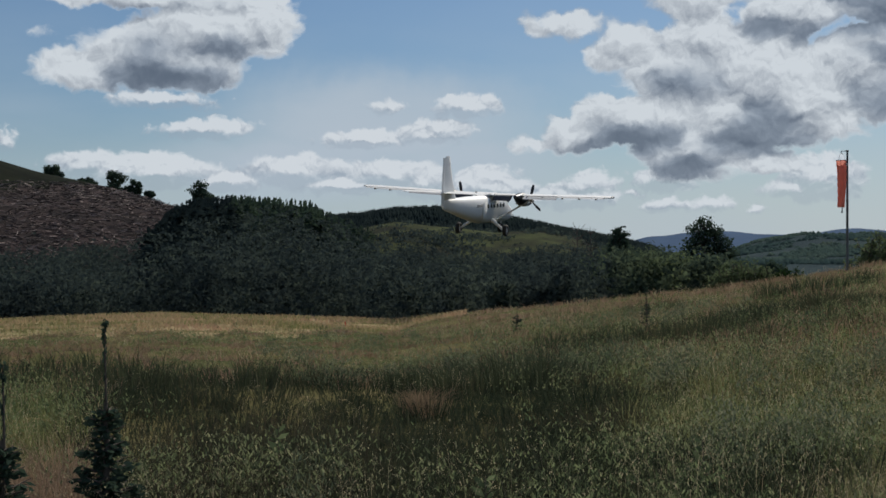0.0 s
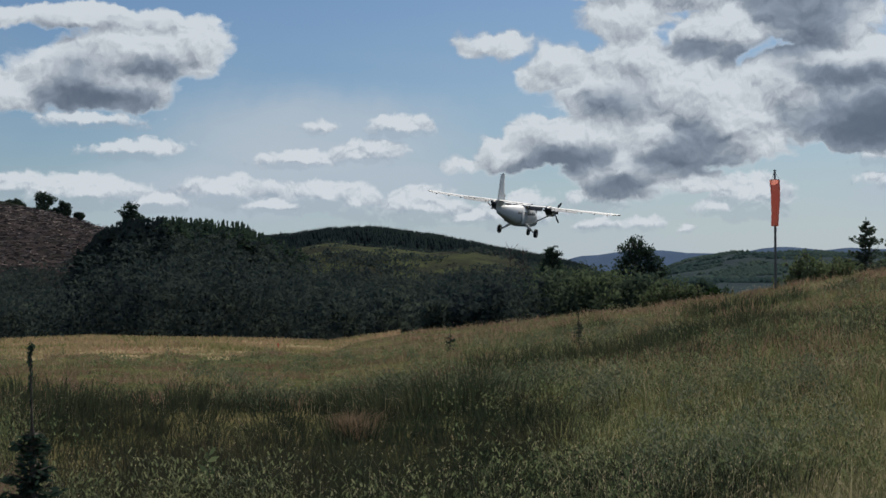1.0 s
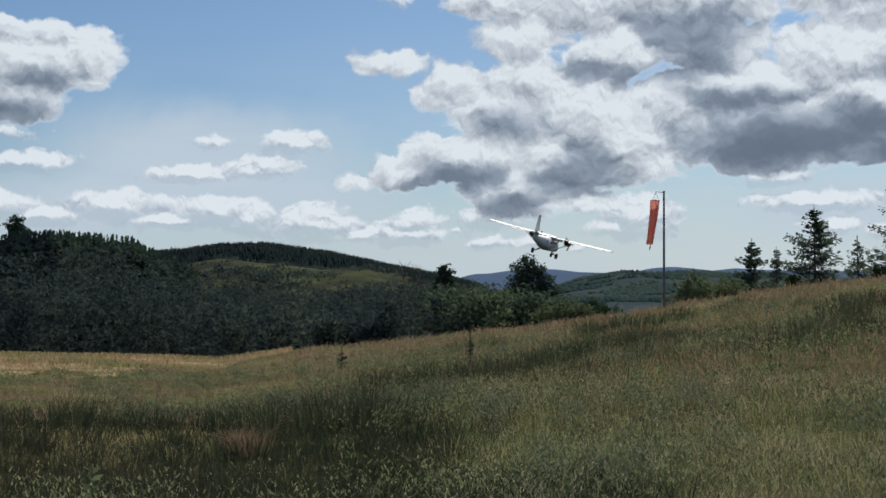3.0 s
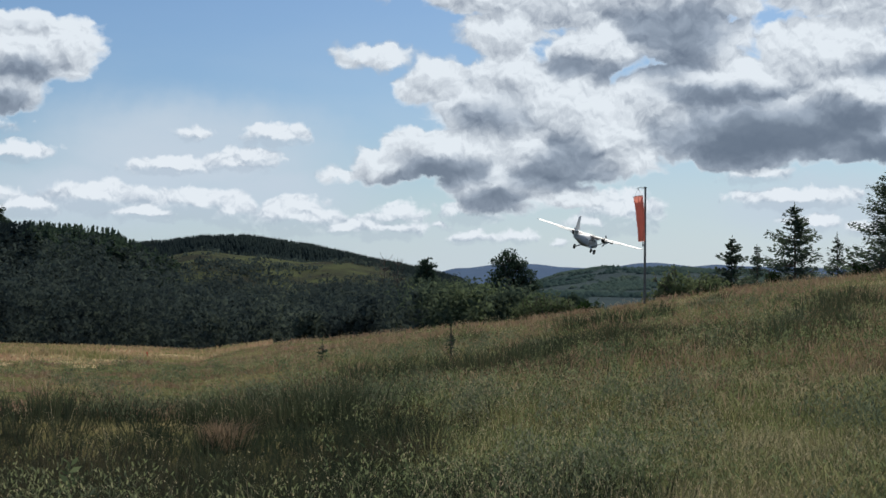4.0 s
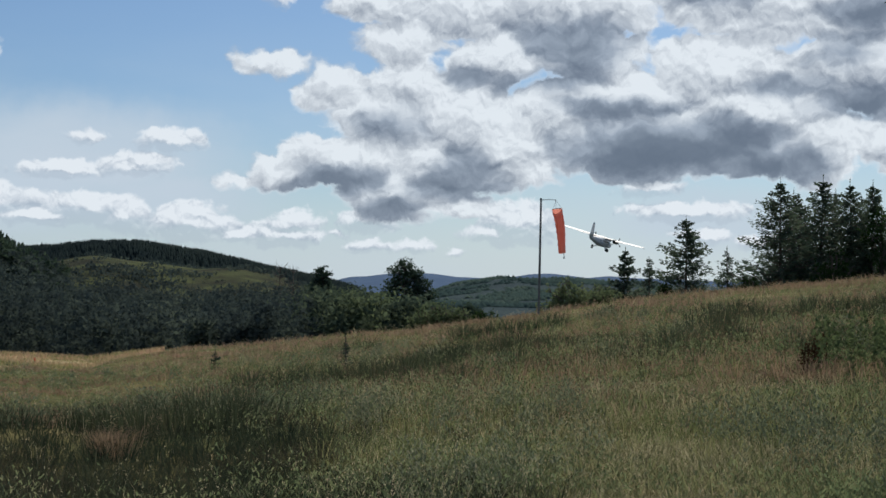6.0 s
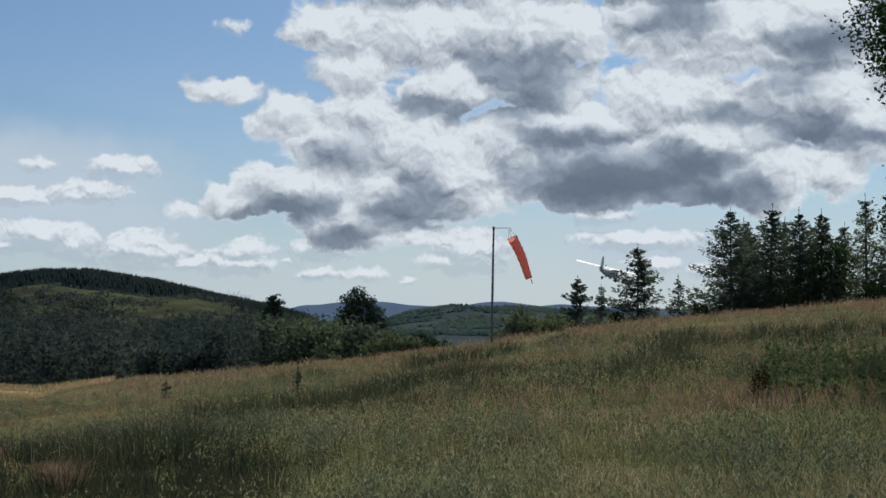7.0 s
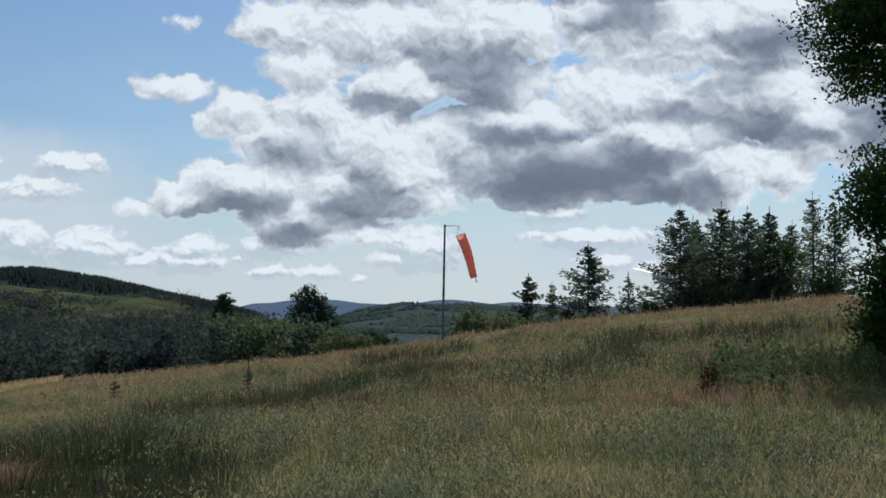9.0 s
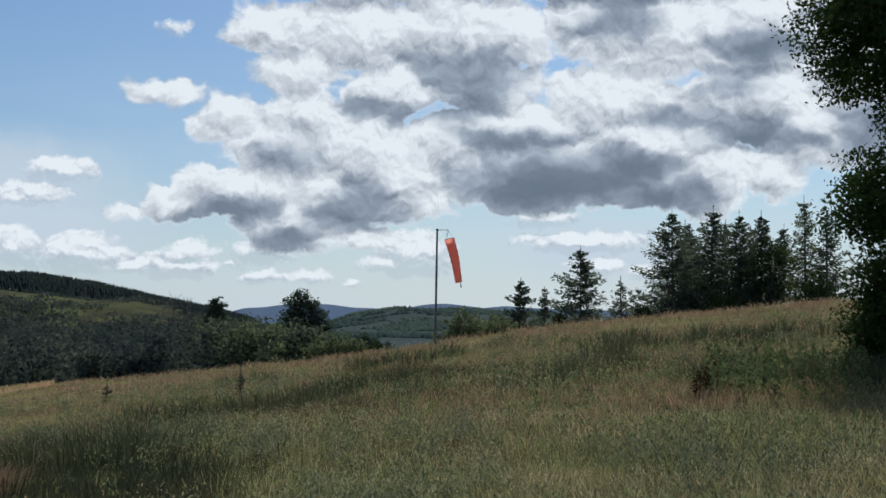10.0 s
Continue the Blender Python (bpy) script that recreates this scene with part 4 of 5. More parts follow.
    for az in (-10.85, -10.3):
        p = toward(az, 1.3, 260)
        p.z -= 12
        ob = thing("dead_tree", p, "leafless grey dead tree over the wood", "tree")
        wood = [tube([(0, 0, 0), (0.1, 0, 6), (0, 0, 11.5)], [0.22, 0.14, 0.05], 6)]
        for _ in range(26):
            z, a, r = rng.uniform(5, 11.4), rng.uniform(0, 6.28), rng.uniform(0.8, 2.0)
            wood.append(tube([(0, 0, z), (math.cos(a) * r * 0.6, math.sin(a) * r * 0.6, z + 0.5), (math.cos(a) * r, math.sin(a) * r, z + 1.3)], [0.07, 0.05, 0.02], 4))
        v, f = join(wood)
        part("trunk", mesh_of("dead_trunk", v, f, (M_BARK,)), ob)
    # the large ash close by
    dist = 28.0
    p = base(20.2, dist)
    q = 0.489
    across = Vector((math.cos(radians(20.2)), -math.sin(radians(20.2)), 0))
    lobes = []
    for az, el, rw, rh in ((18.7, 11.4, 3.9, 2.9), (17.8, 13.4, 2.6, 2.6), (21.5, 9.0, 3.9, 3.4), (19.6, 5.6, 3.4, 1.9), (18.4, 4.6, 2.1, 1.5), (20.2, 2.6, 3.0, 2.2),
                           (19.4, 0.4, 2.6, 1.9), (18.5, -1.4, 2.1, 1.5), (19.0, -0.3, 2.2, 1.6), (18.9, 1.6, 1.9, 1.6), (20.5, 15.5, 4.2, 3.2), (23.5, 13.0, 4.0, 4.0), (24.0, 5.0, 4.0, 4.0)):
        c = across * ((az - 20.2) * q)
        lobes.append(((c.x, c.y, EYE + dist * math.tan(radians(el)) - p.z), (rw * q, rw * q, rh * q)))
    broadleaf("ash_tree", p, 2.4, lobes, 130000, 0.088, 61, "large dark-leaved ash with low hanging branches", M_LEAF, 0.12, 16, 0.3, 0.2)
    # saplings in the meadow
    for az, el, dist, h, w, seed, group in ((-30.58, -2.5, 8.2, 1.33, 0.2, 71, 9), (-34.55, -4.1, 7.6, 1.0, 0.2, 72, 9), (-8.05, -1.33, 34, 0.98, 0.17, 73, 8), (-13.43, -1.9, 38, 0.7, 0.15, 74, 5)):
        p = toward(az, el, dist)
        p.z = float(height(p.x, p.y))
        h = EYE + dist * math.tan(radians(el)) - p.z
        ob = thing("spruce_sapling", p, "young dark spruce sapling with a long leading shoot", "sapling", "saplings in the meadow")
        (cv, cf), (wv, wf) = spruce_arrays(h * 0.66, w, seed, step=0.05 if dist < 10 else 0.09, sprays=group + 4 if dist < 10 else 5, size=0.05, bare=0.05, full=1.5)
        z = np.linspace(h * 0.6, h, 34)
        rng = np.random.default_rng(seed)
        at = np.stack([rng.normal(0, 0.006, 34), rng.normal(0, 0.006, 34), z], -1)
        shoot = cards(at, 0.03, rng, np.tile([0.1, 0.1, 1.0], (34, 1)), 1.6)
        bud = cards(np.stack([rng.normal(0, 0.012, 20), rng.normal(0, 0.012, 20), h + rng.uniform(-0.09, 0.02, 20)], -1), 0.04, rng)
        v, f = join([(cv, cf), shoot, bud])
        part("crown", mesh_of("sapling_crown", v, f, (M_NEEDLE,)), ob)
        v, f = join([(wv, wf), tube([(0, 0, 0), (0.005, 0, h * 0.6), (0, 0, h)], [0.016, 0.008, 0.004], 6)])
        part("trunk", mesh_of("sapling_trunk", v, f, (M_BARK,)), ob)
    # docks: brown seeding stems, and green nettles round them
    rng = np.random.default_rng(8)
    for i in range(7):
        az, dist = 10.85 + 0.11 * i + rng.normal(0, 0.05), 21.5 + rng.normal(0, 0.3)
        p = base(az, dist)
        ob = thing("dock", p, "dead brown dock stem in seed", "weed", "docks in the meadow")
        h = rng.uniform(0.3, 0.52)
        at = np.stack([rng.normal(0, 0.025, 60), rng.normal(0, 0.025, 60), rng.uniform(h * 0.3, h, 60)], -1)
        v, f = join([tube([(0, 0, -0.05), (0.02, 0, h * 0.5), (0.03, 0.02, h)], [0.012, 0.009, 0.004], 5), cards(at, 0.045, rng)])
        part("stem", mesh_of("dock_stem", v, f, (M_DOCK,)), ob)
    stems = []
    for i in range(190):
        az, dist = rng.uniform(11.2, 17.5), rng.uniform(20.5, 28)
        p = base(az, dist)
        h = rng.uniform(0.3, 0.75)
        n = 26
        z = rng.uniform(0.05, 1, n)
        at = np.array(p) + np.stack([rng.normal(0, 0.05, n) * (1.2 - z), rng.normal(0, 0.05, n) * (1.2 - z), z * h], -1)
        stems.append(cards(at, 0.075, rng))
    plant("nettle_bed", stems, M_NETTLE, "upright green nettles and willowherb below the ash", "weeds")


make_trees()


def make_small_things():
    rng = np.random.default_rng(12)
    p = base(-20.6, 78)
    ob = thing("marker_post", p, "small red marker post beside the airstrip", "marker")
    v, f = tube([(0, 0, -0.1), (0, 0, 0.2), (0, 0, 0.32)], [0.05, 0.045, 0.04], 10)
    part("post", mesh_of("post", v, f, (M_RED,), smooth=True), ob)
    for az, d, h, n in ((-15.05, 7.2, 0.52, 22), (-6.0, 8.6, 0.45, 18), (-23.6, 9.5, 0.55, 26)):
        p = base(az, d)
        ob = thing("willow_shoot", p, "yellow-green leafy willow shoot in the grass", "shoot", "willow shoots in the meadow")
        z = np.linspace(0.25, 1, n)
        a = np.arange(n) * 2.4
        at = np.stack([np.cos(a) * 0.035, np.sin(a) * 0.035, z * h], -1)
        out = np.stack([np.cos(a), np.sin(a), np.full(n, 0.7)], -1)
        v, f = cards(at, 0.055, rng, out, 1.6)
        part("leaves", mesh_of("shoot_leaves", v, f, (M_SUNLEAF,)), ob)
        v, f = tube([(0, 0, -0.03), (0.01, 0, h * 0.5), (0, 0.01, h)], [0.006, 0.004, 0.002], 5)
        part("stem", mesh_of("shoot_stem", v, f, (M_BARK,)), ob)


def red_build(k):
    n = k.noise(place(k), 20.0, 4.0, 0.6)
    return principled(k, k.mix(n, (0.45, 0.05, 0.03), (0.6, 0.1, 0.06)), 0.6)


M_RED = material("faded_red_paint", red_build)
make_small_things()


# ---------------- windsock ----------------
def steel_build(k):
    n = k.noise(place(k), 6.0, 5.0, 0.6)
    return principled(k, k.mix(n, (0.07, 0.075, 0.08), (0.17, 0.175, 0.18)), 0.55, 0.5, bump=n, depth=0.002)


def sock_build(k):
    p = place(k)
    n = k.noise(p, 3.0, 4.0, 0.6)
    c = k.mix(n, (0.70, 0.27, 0.21), (0.80, 0.36, 0.29))
    d = k.add("ShaderNodeBsdfDiffuse", {0: c})
    t = k.add("ShaderNodeBsdfTranslucent", {0: c})
    return k.add("ShaderNodeMixShader", {0: 0.5, 1: d.outputs[0], 2: t.outputs[0]}).outputs[0]


M_STEEL, M_SOCK = material("weathered_steel", steel_build), material("faded_orange_nylon", sock_build)
ARM, DROP, SOCK = 0.86, 0.42, 2.15


def make_windsock():
    at = base(0.0, 66)
    tall = EYE + 66 * math.tan(radians(4.12)) - at.z
    ob = thing("windsock", Matrix.Translation(at) @ pose(0, 0, 0, 0, 0.75, 0), "faded orange windsock hanging from a thin steel pole", "windsock")
    v, f = join([tube([(0, 0, -0.4), (0, 0, tall * 0.5), (0, 0, tall)], [0.06, 0.055, 0.045], 12), tube([(0, 0, tall - 0.02), (0, 0, tall + 0.05)], [0.06, 0.06], 12)])
    part("pole", mesh_of("pole", v, f, (M_STEEL,), smooth=True), ob, "dark weathered steel pole")
    v, f = join([tube([(-0.06, 0, 0), (ARM * 0.5, 0, 0.01), (ARM, 0, -0.01)], [0.02, 0.016, 0.014], 6), tube([(ARM, 0, 0.0), (ARM + 0.02, 0, -0.14)], [0.012, 0.012], 6)])
    arm = part("swivel_arm", mesh_of("swivel_arm", v, f, (M_STEEL,), smooth=True), ob)
    # the sock: a hanging sleeve, open at the mouth, with slack folds down its length
    n, m = 28, 36
    s = np.linspace(0, 1, m)
    a = np.linspace(0, 2 * np.pi, n, endpoint=False)
    S, A = np.meshgrid(s, a, indexing="ij")
    r = (0.25 - 0.085 * S) * (1 + 0.09 * np.sin(A * 3 + S * 5) * np.clip(S * 3, 0, 1) + 0.04 * np.sin(S * 46) * np.sin(A + 1) + 0.05 * np.sin(A * 5 - S * 9) * S)
    x, y = r * np.cos(A), r * 0.6 * np.sin(A)
    v = np.stack([x + 0.05 * np.sin(S * 3.0), y, -S * SOCK], -1).reshape(-1, 3)
    i = np.arange(m - 1)[:, None] * n + np.arange(n)[None]
    j = np.arange(m - 1)[:, None] * n + (np.arange(n)[None] + 1) % n
    f = np.stack([i, j, j + n, i + n], -1).reshape(-1, 4)
    sock = part("sock", mesh_of("sock", v, f, (M_SOCK,), smooth=True), ob, "faded orange fabric sleeve")
    part("mouth_ring", mesh_of("mouth_ring", *tube([(0.24 * math.cos(q), 0.15 * math.sin(q), 0) for q in np.linspace(0, 6.4, 26)], [0.012] * 26, 5), (M_STEEL,)), sock)
    for q in (0.4, 2.5, 4.6):
        part("bridle", mesh_of("bridle", *tube([(0.26 * math.cos(q), 0.155 * math.sin(q), 0), (0, 0, DROP)], [0.006, 0.006], 4), (M_STEEL,)), sock)
    part("tail_weight", mesh_of("tail_weight", *tube([(0.05, 0, -SOCK + 0.1), (0.07, 0, -SOCK - 0.12), (0.05, 0, -SOCK - 0.26)], [0.012, 0.02, 0.035], 6), (M_STEEL,)), sock)
    return arm, sock, tall


ARM_PART, SOCK_PART, POLE_TALL = make_windsock()


# ---------------- aircraft ----------------
def paint_build(k):
    p = place(k)
    n = k.noise(p, 0.9, 5.0, 0.6)
    return principled(k, k.mix(k.math("MULTIPLY", k.step(n, 0.45, 0.8), 0.35), (0.78, 0.78, 0.77), (0.6, 0.585, 0.56)), 0.55)


def plain(name, color, rough, metal=0.0):
    def build(k):
        n = k.noise(place(k), 5.0, 4.0, 0.6)
        return principled(k, k.mix(k.math("MULTIPLY", n, 0.5), color, tuple(c * 0.6 for c in color)), rough, metal)
    return material(name, build)


M_PAINT = material("white_aircraft_paint", paint_build)
# greyer copy of the white, painting shade onto outer flaps and ailerons
M_PANEL = plain("shaded_white_paint", (0.55, 0.55, 0.55), 0.6)
M_NAVY = plain("nacelle_paint_and_flap_shade", (0.018, 0.02, 0.028), 0.4)
M_GLASSY = plain("cabin_glass", (0.012, 0.014, 0.018), 0.08)
M_RUBBER = plain("tyre_rubber", (0.02, 0.02, 0.02), 0.85)
M_METAL = plain("bare_metal", (0.5, 0.5, 0.5), 0.35, 0.9)
M_GREY = plain("grey_trim", (0.22, 0.23, 0.25), 0.5)


def loft(sections, sides=24, power=2.6):
    """A skin over superellipse rings (y, half width, top, bottom), closed at both ends."""
    a = np.linspace(0, 2 * np.pi, sides, endpoint=False)
    cx = np.sign(np.cos(a)) * np.abs(np.cos(a)) ** (2 / power)
    cz = np.sign(np.sin(a)) * np.abs(np.sin(a)) ** (2 / power)
    v = []
    for y, w, top, bottom, *x0 in sections:
        v.append(np.stack([(x0[0] if x0 else 0) + w * cx, np.full(sides, y), (top + bottom) / 2 + (top - bottom) / 2 * cz], -1))
    n = len(v)
    f = []
    for i in range(n - 1):
        for j in range(sides):
            p, q = i * sides + j, i * sides + (j + 1) % sides
            f += [(p, p + sides, q + sides), (p, q + sides, q)]
    v = np.concatenate(v + [np.array([[v[0][:, 0].mean(), sections[0][0], v[0][:, 2].mean()], [v[-1][:, 0].mean(), sections[-1][0], v[-1][:, 2].mean()]])])
    for j in range(sides):
        q = (j + 1) % sides
        f += [(n * sides, j, q), (n * sides + 1, (n - 1) * sides + q, (n - 1) * sides + j)]
    return v, np.array(f)


def foil(stations, thick=0.15, vertical=False, cut=(0.0, 1.0)):
    """A wing skin through stations (span, leading y, trailing y, height); cut: the share of the chord that is kept."""
    s = np.concatenate([np.linspace(1, 0, 9), np.linspace(0, 1, 9)[1:]])
    s = cut[0] + s * (cut[1] - cut[0])
    t = thick * 5 * (0.2969 * np.sqrt(s) - 0.126 * s - 0.3516 * s ** 2 + 0.2843 * s ** 3 - 0.1015 * s ** 4)
    t = np.where(np.arange(17) < 9, t, -t * 0.7) + 0.004 * np.where(np.arange(17) < 9, 1, -1)
    v = []
    for x, lead, trail, z in stations:
        c = lead - trail
        y = lead - s * c
        h = t * c
        v.append(np.stack([h, y, np.full(17, z)], -1) if vertical else np.stack([np.full(17, x), y, z + h], -1))
    n = len(v)
    v = np.concatenate(v)
    f = []
    for i in range(n - 1):
        for j in range(17):
            p, q = i * 17 + j, i * 17 + (j + 1) % 17
            f += [(p, q, q + 17), (p, q + 17, p + 17)]
    for i in (0, n - 1):
        for j in range(8):
            a, b, c, d = i * 17 + j, i * 17 + j + 1, i * 17 + 15 - j, i * 17 + 16 - j
            f += [(a, b, c), (a, c, d)]
    return v, np.array(f)


def wheel_mesh(name, radius, width, inner, mat):
    a = np.linspace(0, 2 * np.pi, 28, endpoint=False)
    prof = [(inner, -width * 0.42), (radius * 0.86, -width * 0.5), (radius * 0.97, -width * 0.32), (radius, 0), (radius * 0.97, width * 0.32), (radius * 0.86, width * 0.5), (inner, width * 0.42)]
    v = np.array([(x, r * math.cos(q), r * math.sin(q)) for r, x in prof for q in a])
    f = []
    for i in range(len(prof)):
        k = (i + 1) % len(prof)
        for j in range(28):
            q = (j + 1) % 28
            f.append((i * 28 + j, i * 28 + q, k * 28 + q, ))
            f.append((i * 28 + j, k * 28 + q, k * 28 + j))
    return mesh_of(name, v, np.array(f), (mat,), smooth=True)


def slab(sx, sy, sz, at=(0, 0, 0), turn=None):
    """A box with bevelled long edges, as places and triangles."""
    bm = bmesh.new()
    bmesh.ops.create_cube(bm, size=1.0)
    bmesh.ops.scale(bm, vec=(sx, sy, sz), verts=bm.verts)
    bmesh.ops.bevel(bm, geom=bm.edges[:], offset=min(sx, sy, sz) * 0.25, segments=1, affect="EDGES")
    bmesh.ops.triangulate(bm, faces=bm.faces)
    m = Matrix.Translation(at) @ (turn or Matrix())
    v = np.array([m @ p.co for p in bm.verts])
    bm.verts.index_update()
    f = np.array([[p.index for p in face.verts] for face in bm.faces])
    bm.free()
    return v, f


def make_plane():
    ob = thing("aircraft", (0, 0, 0), "white twin-engined high-wing aircraft flying low, wheels down", "aircraft")

    def p(name, arrays, mat, parent=ob, label="", smooth=True):
        me = mesh_of(name, *arrays, (mat,), smooth=smooth)
        if smooth:
            me.set_sharp_from_angle(angle=radians(40))
        return part(name, me, parent, label)

    body = p("fuselage", loft(((6.35, 0.05, -1.42, -1.52), (6.2, 0.26, -1.2, -1.72), (5.7, 0.45, -0.98, -1.88), (4.9, 0.62, -0.74, -2.0), (4.15, 0.74, -0.52, -2.04),
                              (3.75, 0.78, -0.34, -2.05), (3.1, 0.84, 0.04, -2.05), (2.2, 0.87, 0.12, -2.05), (0.5, 0.88, 0.14, -2.05), (-1.6, 0.88, 0.1, -2.02), (-3.0, 0.82, 0.08, -1.85),
                              (-5.0, 0.63, 0.04, -1.5), (-7.0, 0.43, 0.0, -1.15), (-8.8, 0.2, -0.06, -0.86), (-9.35, 0.07, -0.16, -0.72))), M_PAINT, label="white painted fuselage")
    p("windscreen", loft(((4.12, 0.66, -0.5, -0.56), (3.75, 0.74, -0.3, -0.6), (3.2, 0.8, 0.05, -0.62), (3.05, 0.8, 0.06, -0.6)), 16), M_GLASSY, body, "dark glass windscreen")
    for side in (-1, 1):
        for i in range(6):
            p("window", slab(0.03, 0.32, 0.32, (side * 0.877, 2.0 - i * 0.76, -0.66)), M_GLASSY, body, smooth=False)
        p("cabin_door", slab(0.024, 0.95, 1.25, (side * 0.866, -2.55, -1.02)), M_PAINT, body, smooth=False)
        for i, w in enumerate((0.16, 0.12, 0.2, 0.14)):
            p("lettering_bar", slab(0.02, w, 0.2, (side * (0.84 - 0.03 * i), -3.2 - i * 0.26, -0.62)), M_GREY, body, "plain dark lettering bar", smooth=False)
    for side in (-1, 1):
        name = "wing"
        wing = p(name, foil(((side * 0.3, 0.99, -0.55, 0.14), (side * 9.55, 0.99, -0.55, 0.34), (side * 9.9, 0.8, -0.45, 0.35)), 0.13), M_PAINT)
        # slotted flap and aileron, drooped
        # inner flaps take the dark nacelle colour as shadow beneath the wing
        for label, x0, x1, lower, mat in (("inner_flap", 0.9, 2.35, 0.30, M_NAVY), ("outer_flap", 3.3, 5.9, 0.16, M_PANEL), ("aileron", 6.0, 9.5, 0.03, M_PANEL)):
            z0, z1 = 0.13 + 0.0216 * x0, 0.13 + 0.0216 * x1
            v, f = foil(((side * x0, 0.0, -0.62, 0.0), (side * x1, 0.0, -0.62, z1 - z0)), 0.14)
            c, s = math.cos(lower * 2), math.sin(lower * 2)
            w = v.copy()
            w[:, 1], w[:, 2] = v[:, 1] * c - 0.52 - 0.02, v[:, 1] * s + v[:, 2] + z0 - 0.05
            p(label, (w, f), mat, wing)
        for x in (3.6, 4.8, 6.3, 7.6, 8.9):
            p("hinge_bracket", slab(0.05, 0.45, 0.16, (side * x, -0.72, 0.02 + 0.0216 * x)), M_GREY, wing, smooth=False)
        p("wing_tip", loft(((0.7, 0.05, 0.40, 0.34, side * 9.95), (0.2, 0.1, 0.45, 0.28, side * 9.95), (-0.35, 0.06, 0.40, 0.31, side * 9.95)), 10), M_GREY, wing)
        p("wing_strut", tube([(side * 0.86, 0.15, -1.78), (side * 4.0, 0.25, 0.12)], [0.075, 0.06], 8), M_PAINT)
        nac = p("engine_nacelle", loft(((2.55, 0.2, 0.0, -0.42, side * 2.8), (2.4, 0.3, 0.1, -0.55, side * 2.8), (1.6, 0.4, 0.25, -0.68, side * 2.8), (0.6, 0.42, 0.4, -0.66, side * 2.8),
                                        (-0.3, 0.36, 0.36, -0.42, side * 2.8), (-1.25, 0.16, 0.22, -0.06, side * 2.8)), 18, 2.3), M_NAVY, label="dark blue-black engine nacelle")
        p("exhaust", tube([(side * 3.16, 1.75, -0.2), (side * 3.38, 1.5, -0.28)], [0.12, 0.11], 10), M_METAL, nac)
        p("cowling_panel", loft(((1.5, 0.405, 0.0, -0.685, side * 2.8), (0.5, 0.425, 0.0, -0.67, side * 2.8)), 18, 2.3), M_PAINT, nac)
        # main gear
        p("gear_leg", tube([(side * 0.7, -0.35, -1.72), (side * 1.25, -0.42, -2.15), (side * 1.72, -0.5, -2.5)], [0.17, 0.12, 0.08], 8), M_PAINT)
        wheel = part("main_wheel", wheel_mesh("tyre", 0.44, 0.30, 0.2, M_RUBBER), ob)
        wheel.matrix_basis = pose(side * 1.9, -0.5, -2.52)
        part("hub", wheel_mesh("hub", 0.21, 0.22, 0.03, M_METAL), wheel)
        v, f = foil(((0, -7.85, -9.05, 0.42), (side * 3.1, -8.0, -9.05, 0.42)), 0.12)
        plane_tail = p("tailplane", (v, f), M_PAINT)
        p("elevator", foil(((side * 0.12, -9.07, -9.62, 0.42), (side * 3.14, -9.07, -9.55, 0.42)), 0.10), M_PAINT, plane_tail)
    p("centre_section", foil(((-0.95, 0.99, -0.99, 0.15), (0.95, 0.99, -0.99, 0.15)), 0.15), M_PAINT)
    p("fin", foil(((0, -6.7, -9.1, -0.1), (0, -7.6, -9.1, 1.3), (0, -8.25, -9.1, 2.95), (0, -8.4, -9.05, 3.0)), 0.12, True), M_PAINT)
    p("rudder", foil(((0, -9.1, -9.75, -0.55), (0, -9.12, -9.72, 1.3), (0, -9.12, -9.6, 2.9)), 0.12, True), M_PAINT)
    p("nose_leg", tube([(0, 4.2, -1.95), (0, 4.12, -2.3), (0, 4.05, -2.55)], [0.09, 0.07, 0.06], 8), M_METAL)
    wheel = part("nose_wheel", wheel_mesh("tyre", 0.38, 0.26, 0.17, M_RUBBER), ob)
    wheel.matrix_basis = pose(0, 4.05, -2.58)
    part("hub", wheel_mesh("hub", 0.18, 0.2, 0.03, M_METAL), wheel)
    p("antenna", slab(0.03, 0.35, 0.35, (0, -2.2, 0.25)), M_GREY, smooth=False)
    p("beacon", loft(((-3.1, 0.03, 0.2, 0.1), (-3.2, 0.08, 0.25, 0.06), (-3.3, 0.03, 0.2, 0.1)), 10), M_GREY)
    props = []
    for side in (-1, 1):
        prop = p("propeller", loft(((0.34, 0.02, 0.02, -0.02), (0.25, 0.1, 0.1, -0.1), (0.05, 0.19, 0.19, -0.19), (-0.12, 0.2, 0.2, -0.2)), 18, 2.0), M_GREY)
        for i in range(3):
            r = np.array([0.15, 0.4, 0.75, 1.02, 1.2])
            w = np.array([0.05, 0.09, 0.12, 0.105, 0.06])
            tw = np.radians([60, 45, 30, 22, 18])
            fr = np.stack([np.cos(tw) * w, np.sin(tw) * w, r], -1)
            bk = np.stack([-np.cos(tw) * w, -np.sin(tw) * w, r], -1)
            off = np.array([0, 0.018, 0])
            v = np.concatenate([fr + off, bk + off, fr - off, bk - off])
            f = []
            for q in range(4):
                for a, b in ((0, 5), (5, 15), (15, 10), (10, 0)):
                    f += [(a + q, b + q, b + q + 1), (a + q, b + q + 1, a + q + 1)]
            f += [(4, 9, 19), (4, 19, 14)]
            turn = np.array(pose(0, 0, 0, 0, 120 * i, 0).to_3x3())
            p("blade", (v @ turn.T, np.array(f)), M_NAVY, prop, smooth=False)
        props.append((side, prop))
    return ob, props


AIRCRAFT, PROPS = make_plane()


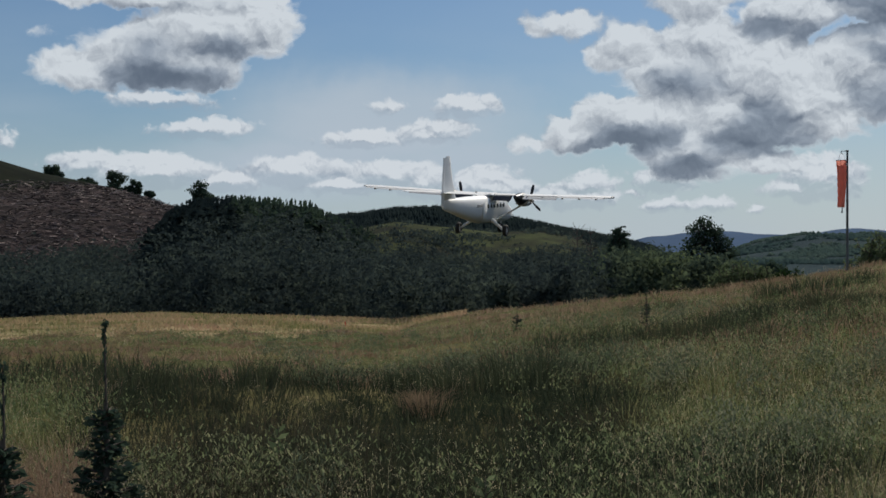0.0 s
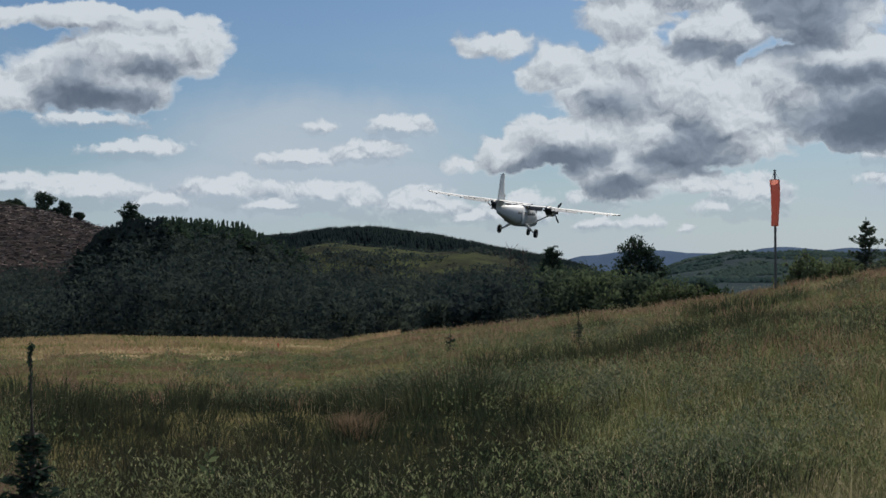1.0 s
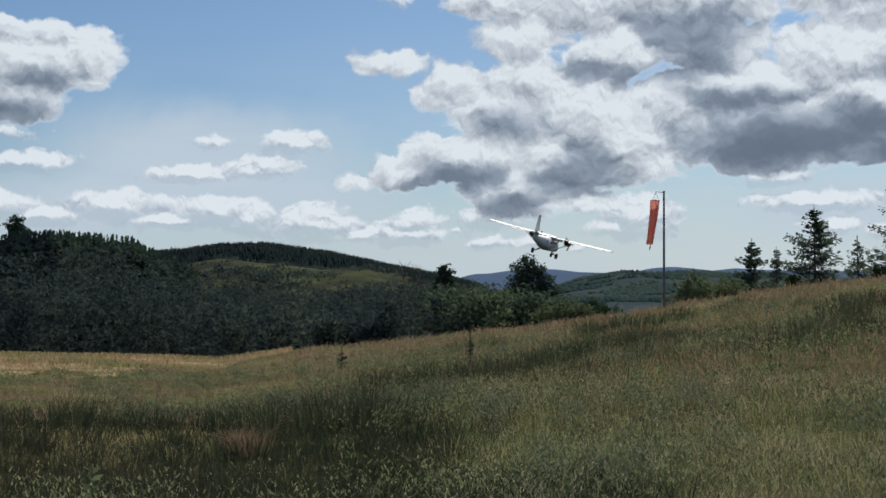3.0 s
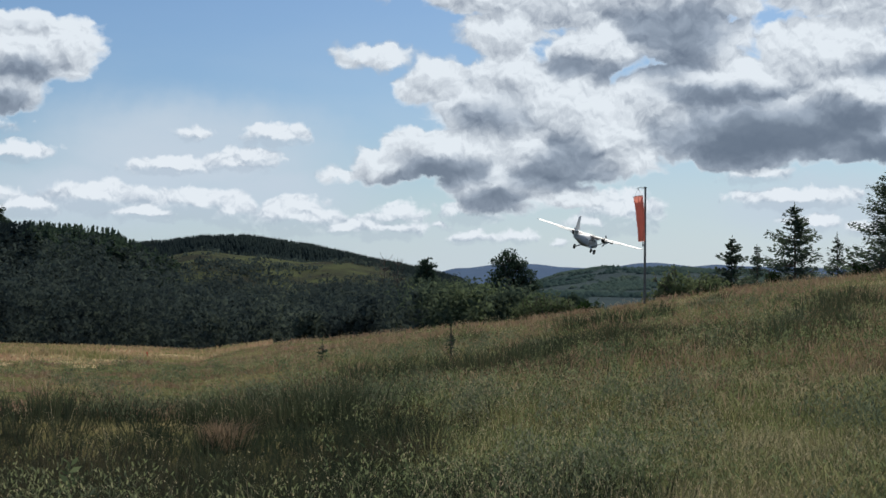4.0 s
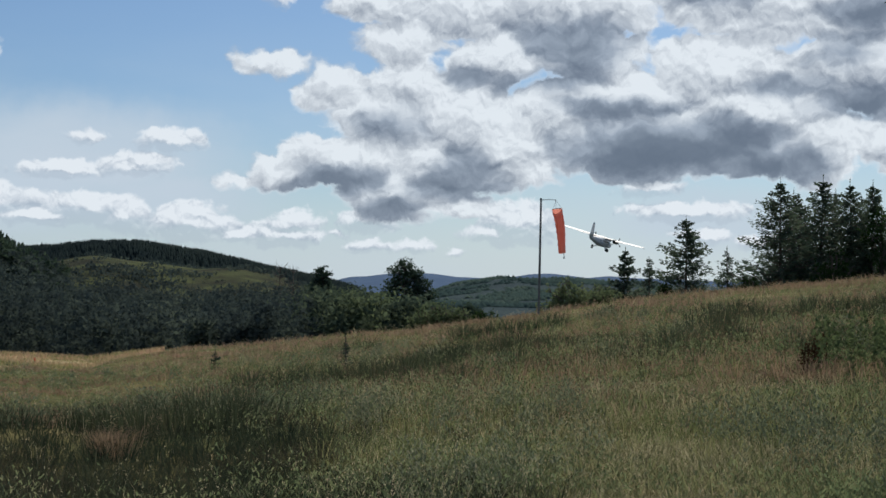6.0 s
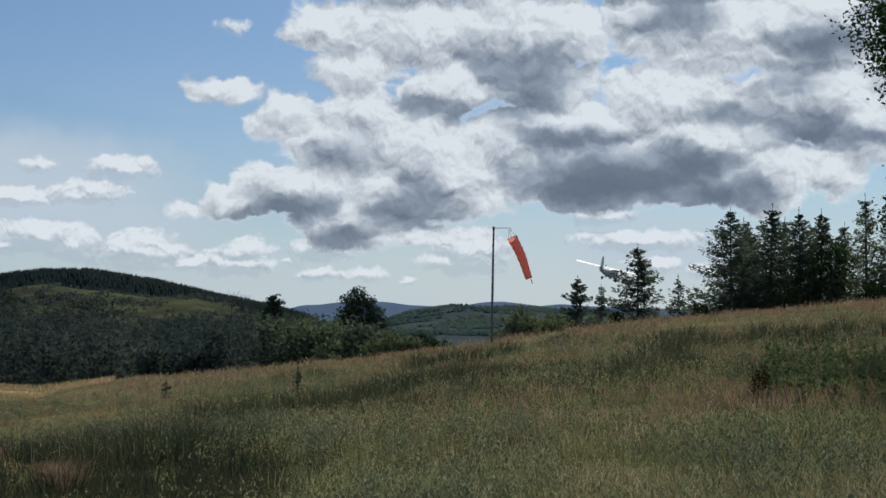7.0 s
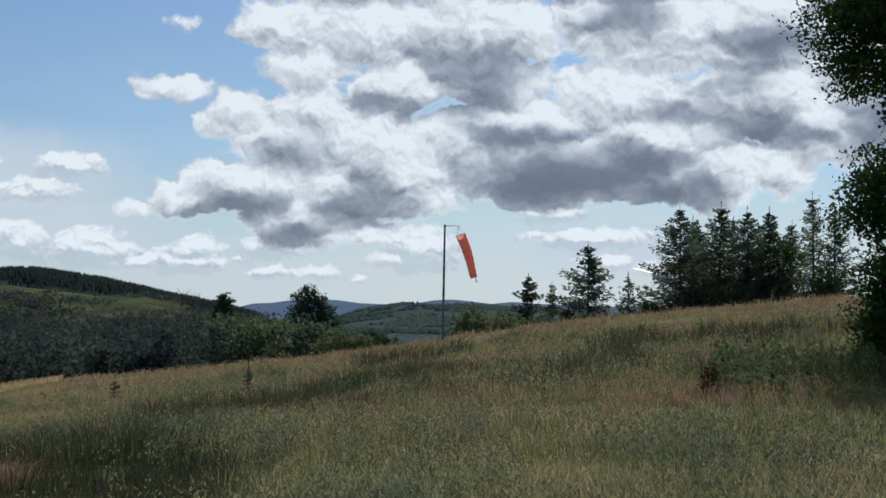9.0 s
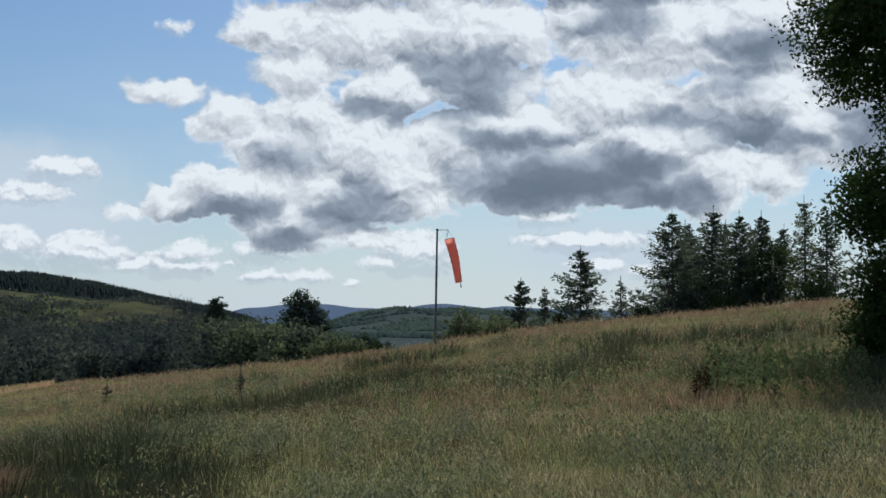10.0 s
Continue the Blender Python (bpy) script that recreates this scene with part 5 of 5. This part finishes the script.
# ---------------- what moves ----------------
def motions():
    rows = []
    for t, x, y, z, heading, nose, bank in (
            (0, -26.60, 101.61, 6.33, 3.9, 3.4, 4.2),
            (0.5, -25.82, 118.70, 7.50, 3.6, 2.1, 6.4),
            (1, -24.73, 135.92, 8.66, 3.8, 1.6, 9.0),
            (1.5, -23.44, 153.46, 9.43, 4.7, 1.0, 11.4),
            (2, -21.77, 171.34, 9.87, 6.0, -0.7, 13.3),
            (2.5, -19.70, 189.58, 9.98, 7.2, -0.7, 14.7),
            (4, -9.79, 245.76, 10.82, 12.9, -1.4, 16.9),
            (4.5, -4.70, 263.63, 11.89, 15.4, -1.9, 16.8),
            (5, 1.08, 281.33, 13.23, 17.8, -1.9, 17.1),
            (5.5, 7.63, 298.95, 14.60, 19.6, -1.7, 16.7),
            (7, 30.74, 352.31, 16.26, 22.7, -0.9, 13.4),
            (7.5, 39.90, 370.16, 16.30, 23.8, 0.0, 12.3),
            (8, 49.21, 388.01, 16.39, 24.9, 0.5, 11.6),
            (8.5, 58.63, 405.81, 16.69, 26.3, -0.2, 11.6),
            (10, 86.89, 459.21, 17.58, 30.5, -0.4, 11.6),
    ):
        rows.append((t, Matrix.Translation((x, y, z)) @ pose(0, 0, 0, 0, 0, -heading) @ pose(0, 0, 0, nose, 0, 0) @ pose(0, 0, 0, 0, bank, 0)))
    walk(AIRCRAFT, rows)
    for side, prop in PROPS:
        walk(prop, [(i / 10, pose(side * 2.8, 2.62, -0.2, 0, side * 12 + 50 * i, 0)) for i in range(101)])
    # windsock: how far the arm points to the side, and how the sleeve hangs
    arm_rows, sock_rows = [], []
    for t, out, hang in ((0, -0.29, 0.0), (0.5, -0.12, 0.0), (1, -0.02, 0.0), (1.5, 0.04, -2.0), (2, -0.08, -10.0), (2.5, -0.38, -14.0), (3.3, -0.45, -3.0), (4, -0.36, 6.0),
                         (4.5, 0.04, 4.0), (5, 0.47, -0.5), (5.5, 0.75, 1.5), (6.2, 0.80, 12.0), (7, 0.93, 23.5), (7.5, 0.96, 18.5), (8, 0.84, 17.0), (8.5, 0.80, 18.0),
                         (9, 0.79, 18.8), (9.5, 0.70, 16.5), (10, 0.60, 14.0)):
        swing = math.degrees(math.acos(max(-0.98, min(0.98, out / 0.98))))
        arm_rows.append((t, pose(0, 0, POLE_TALL - 0.03, 0, 0, -swing)))
        a = radians(-swing)
        away = {2: 10.0, 2.5: 27.0, 3.3: 14.0, 4: 6.0}.get(t, 0.0)
        sock_rows.append((t, pose(ARM * math.cos(a) * 1.1, ARM * math.sin(a) * 1.1, POLE_TALL - 0.06 - DROP) @ pose(0, 0, 0, -away, 0, 0) @ pose(0, 0, 0, 0, -hang, -swing * 0.3)))
    walk(ARM_PART, arm_rows)
    walk(SOCK_PART, sock_rows)


motions()
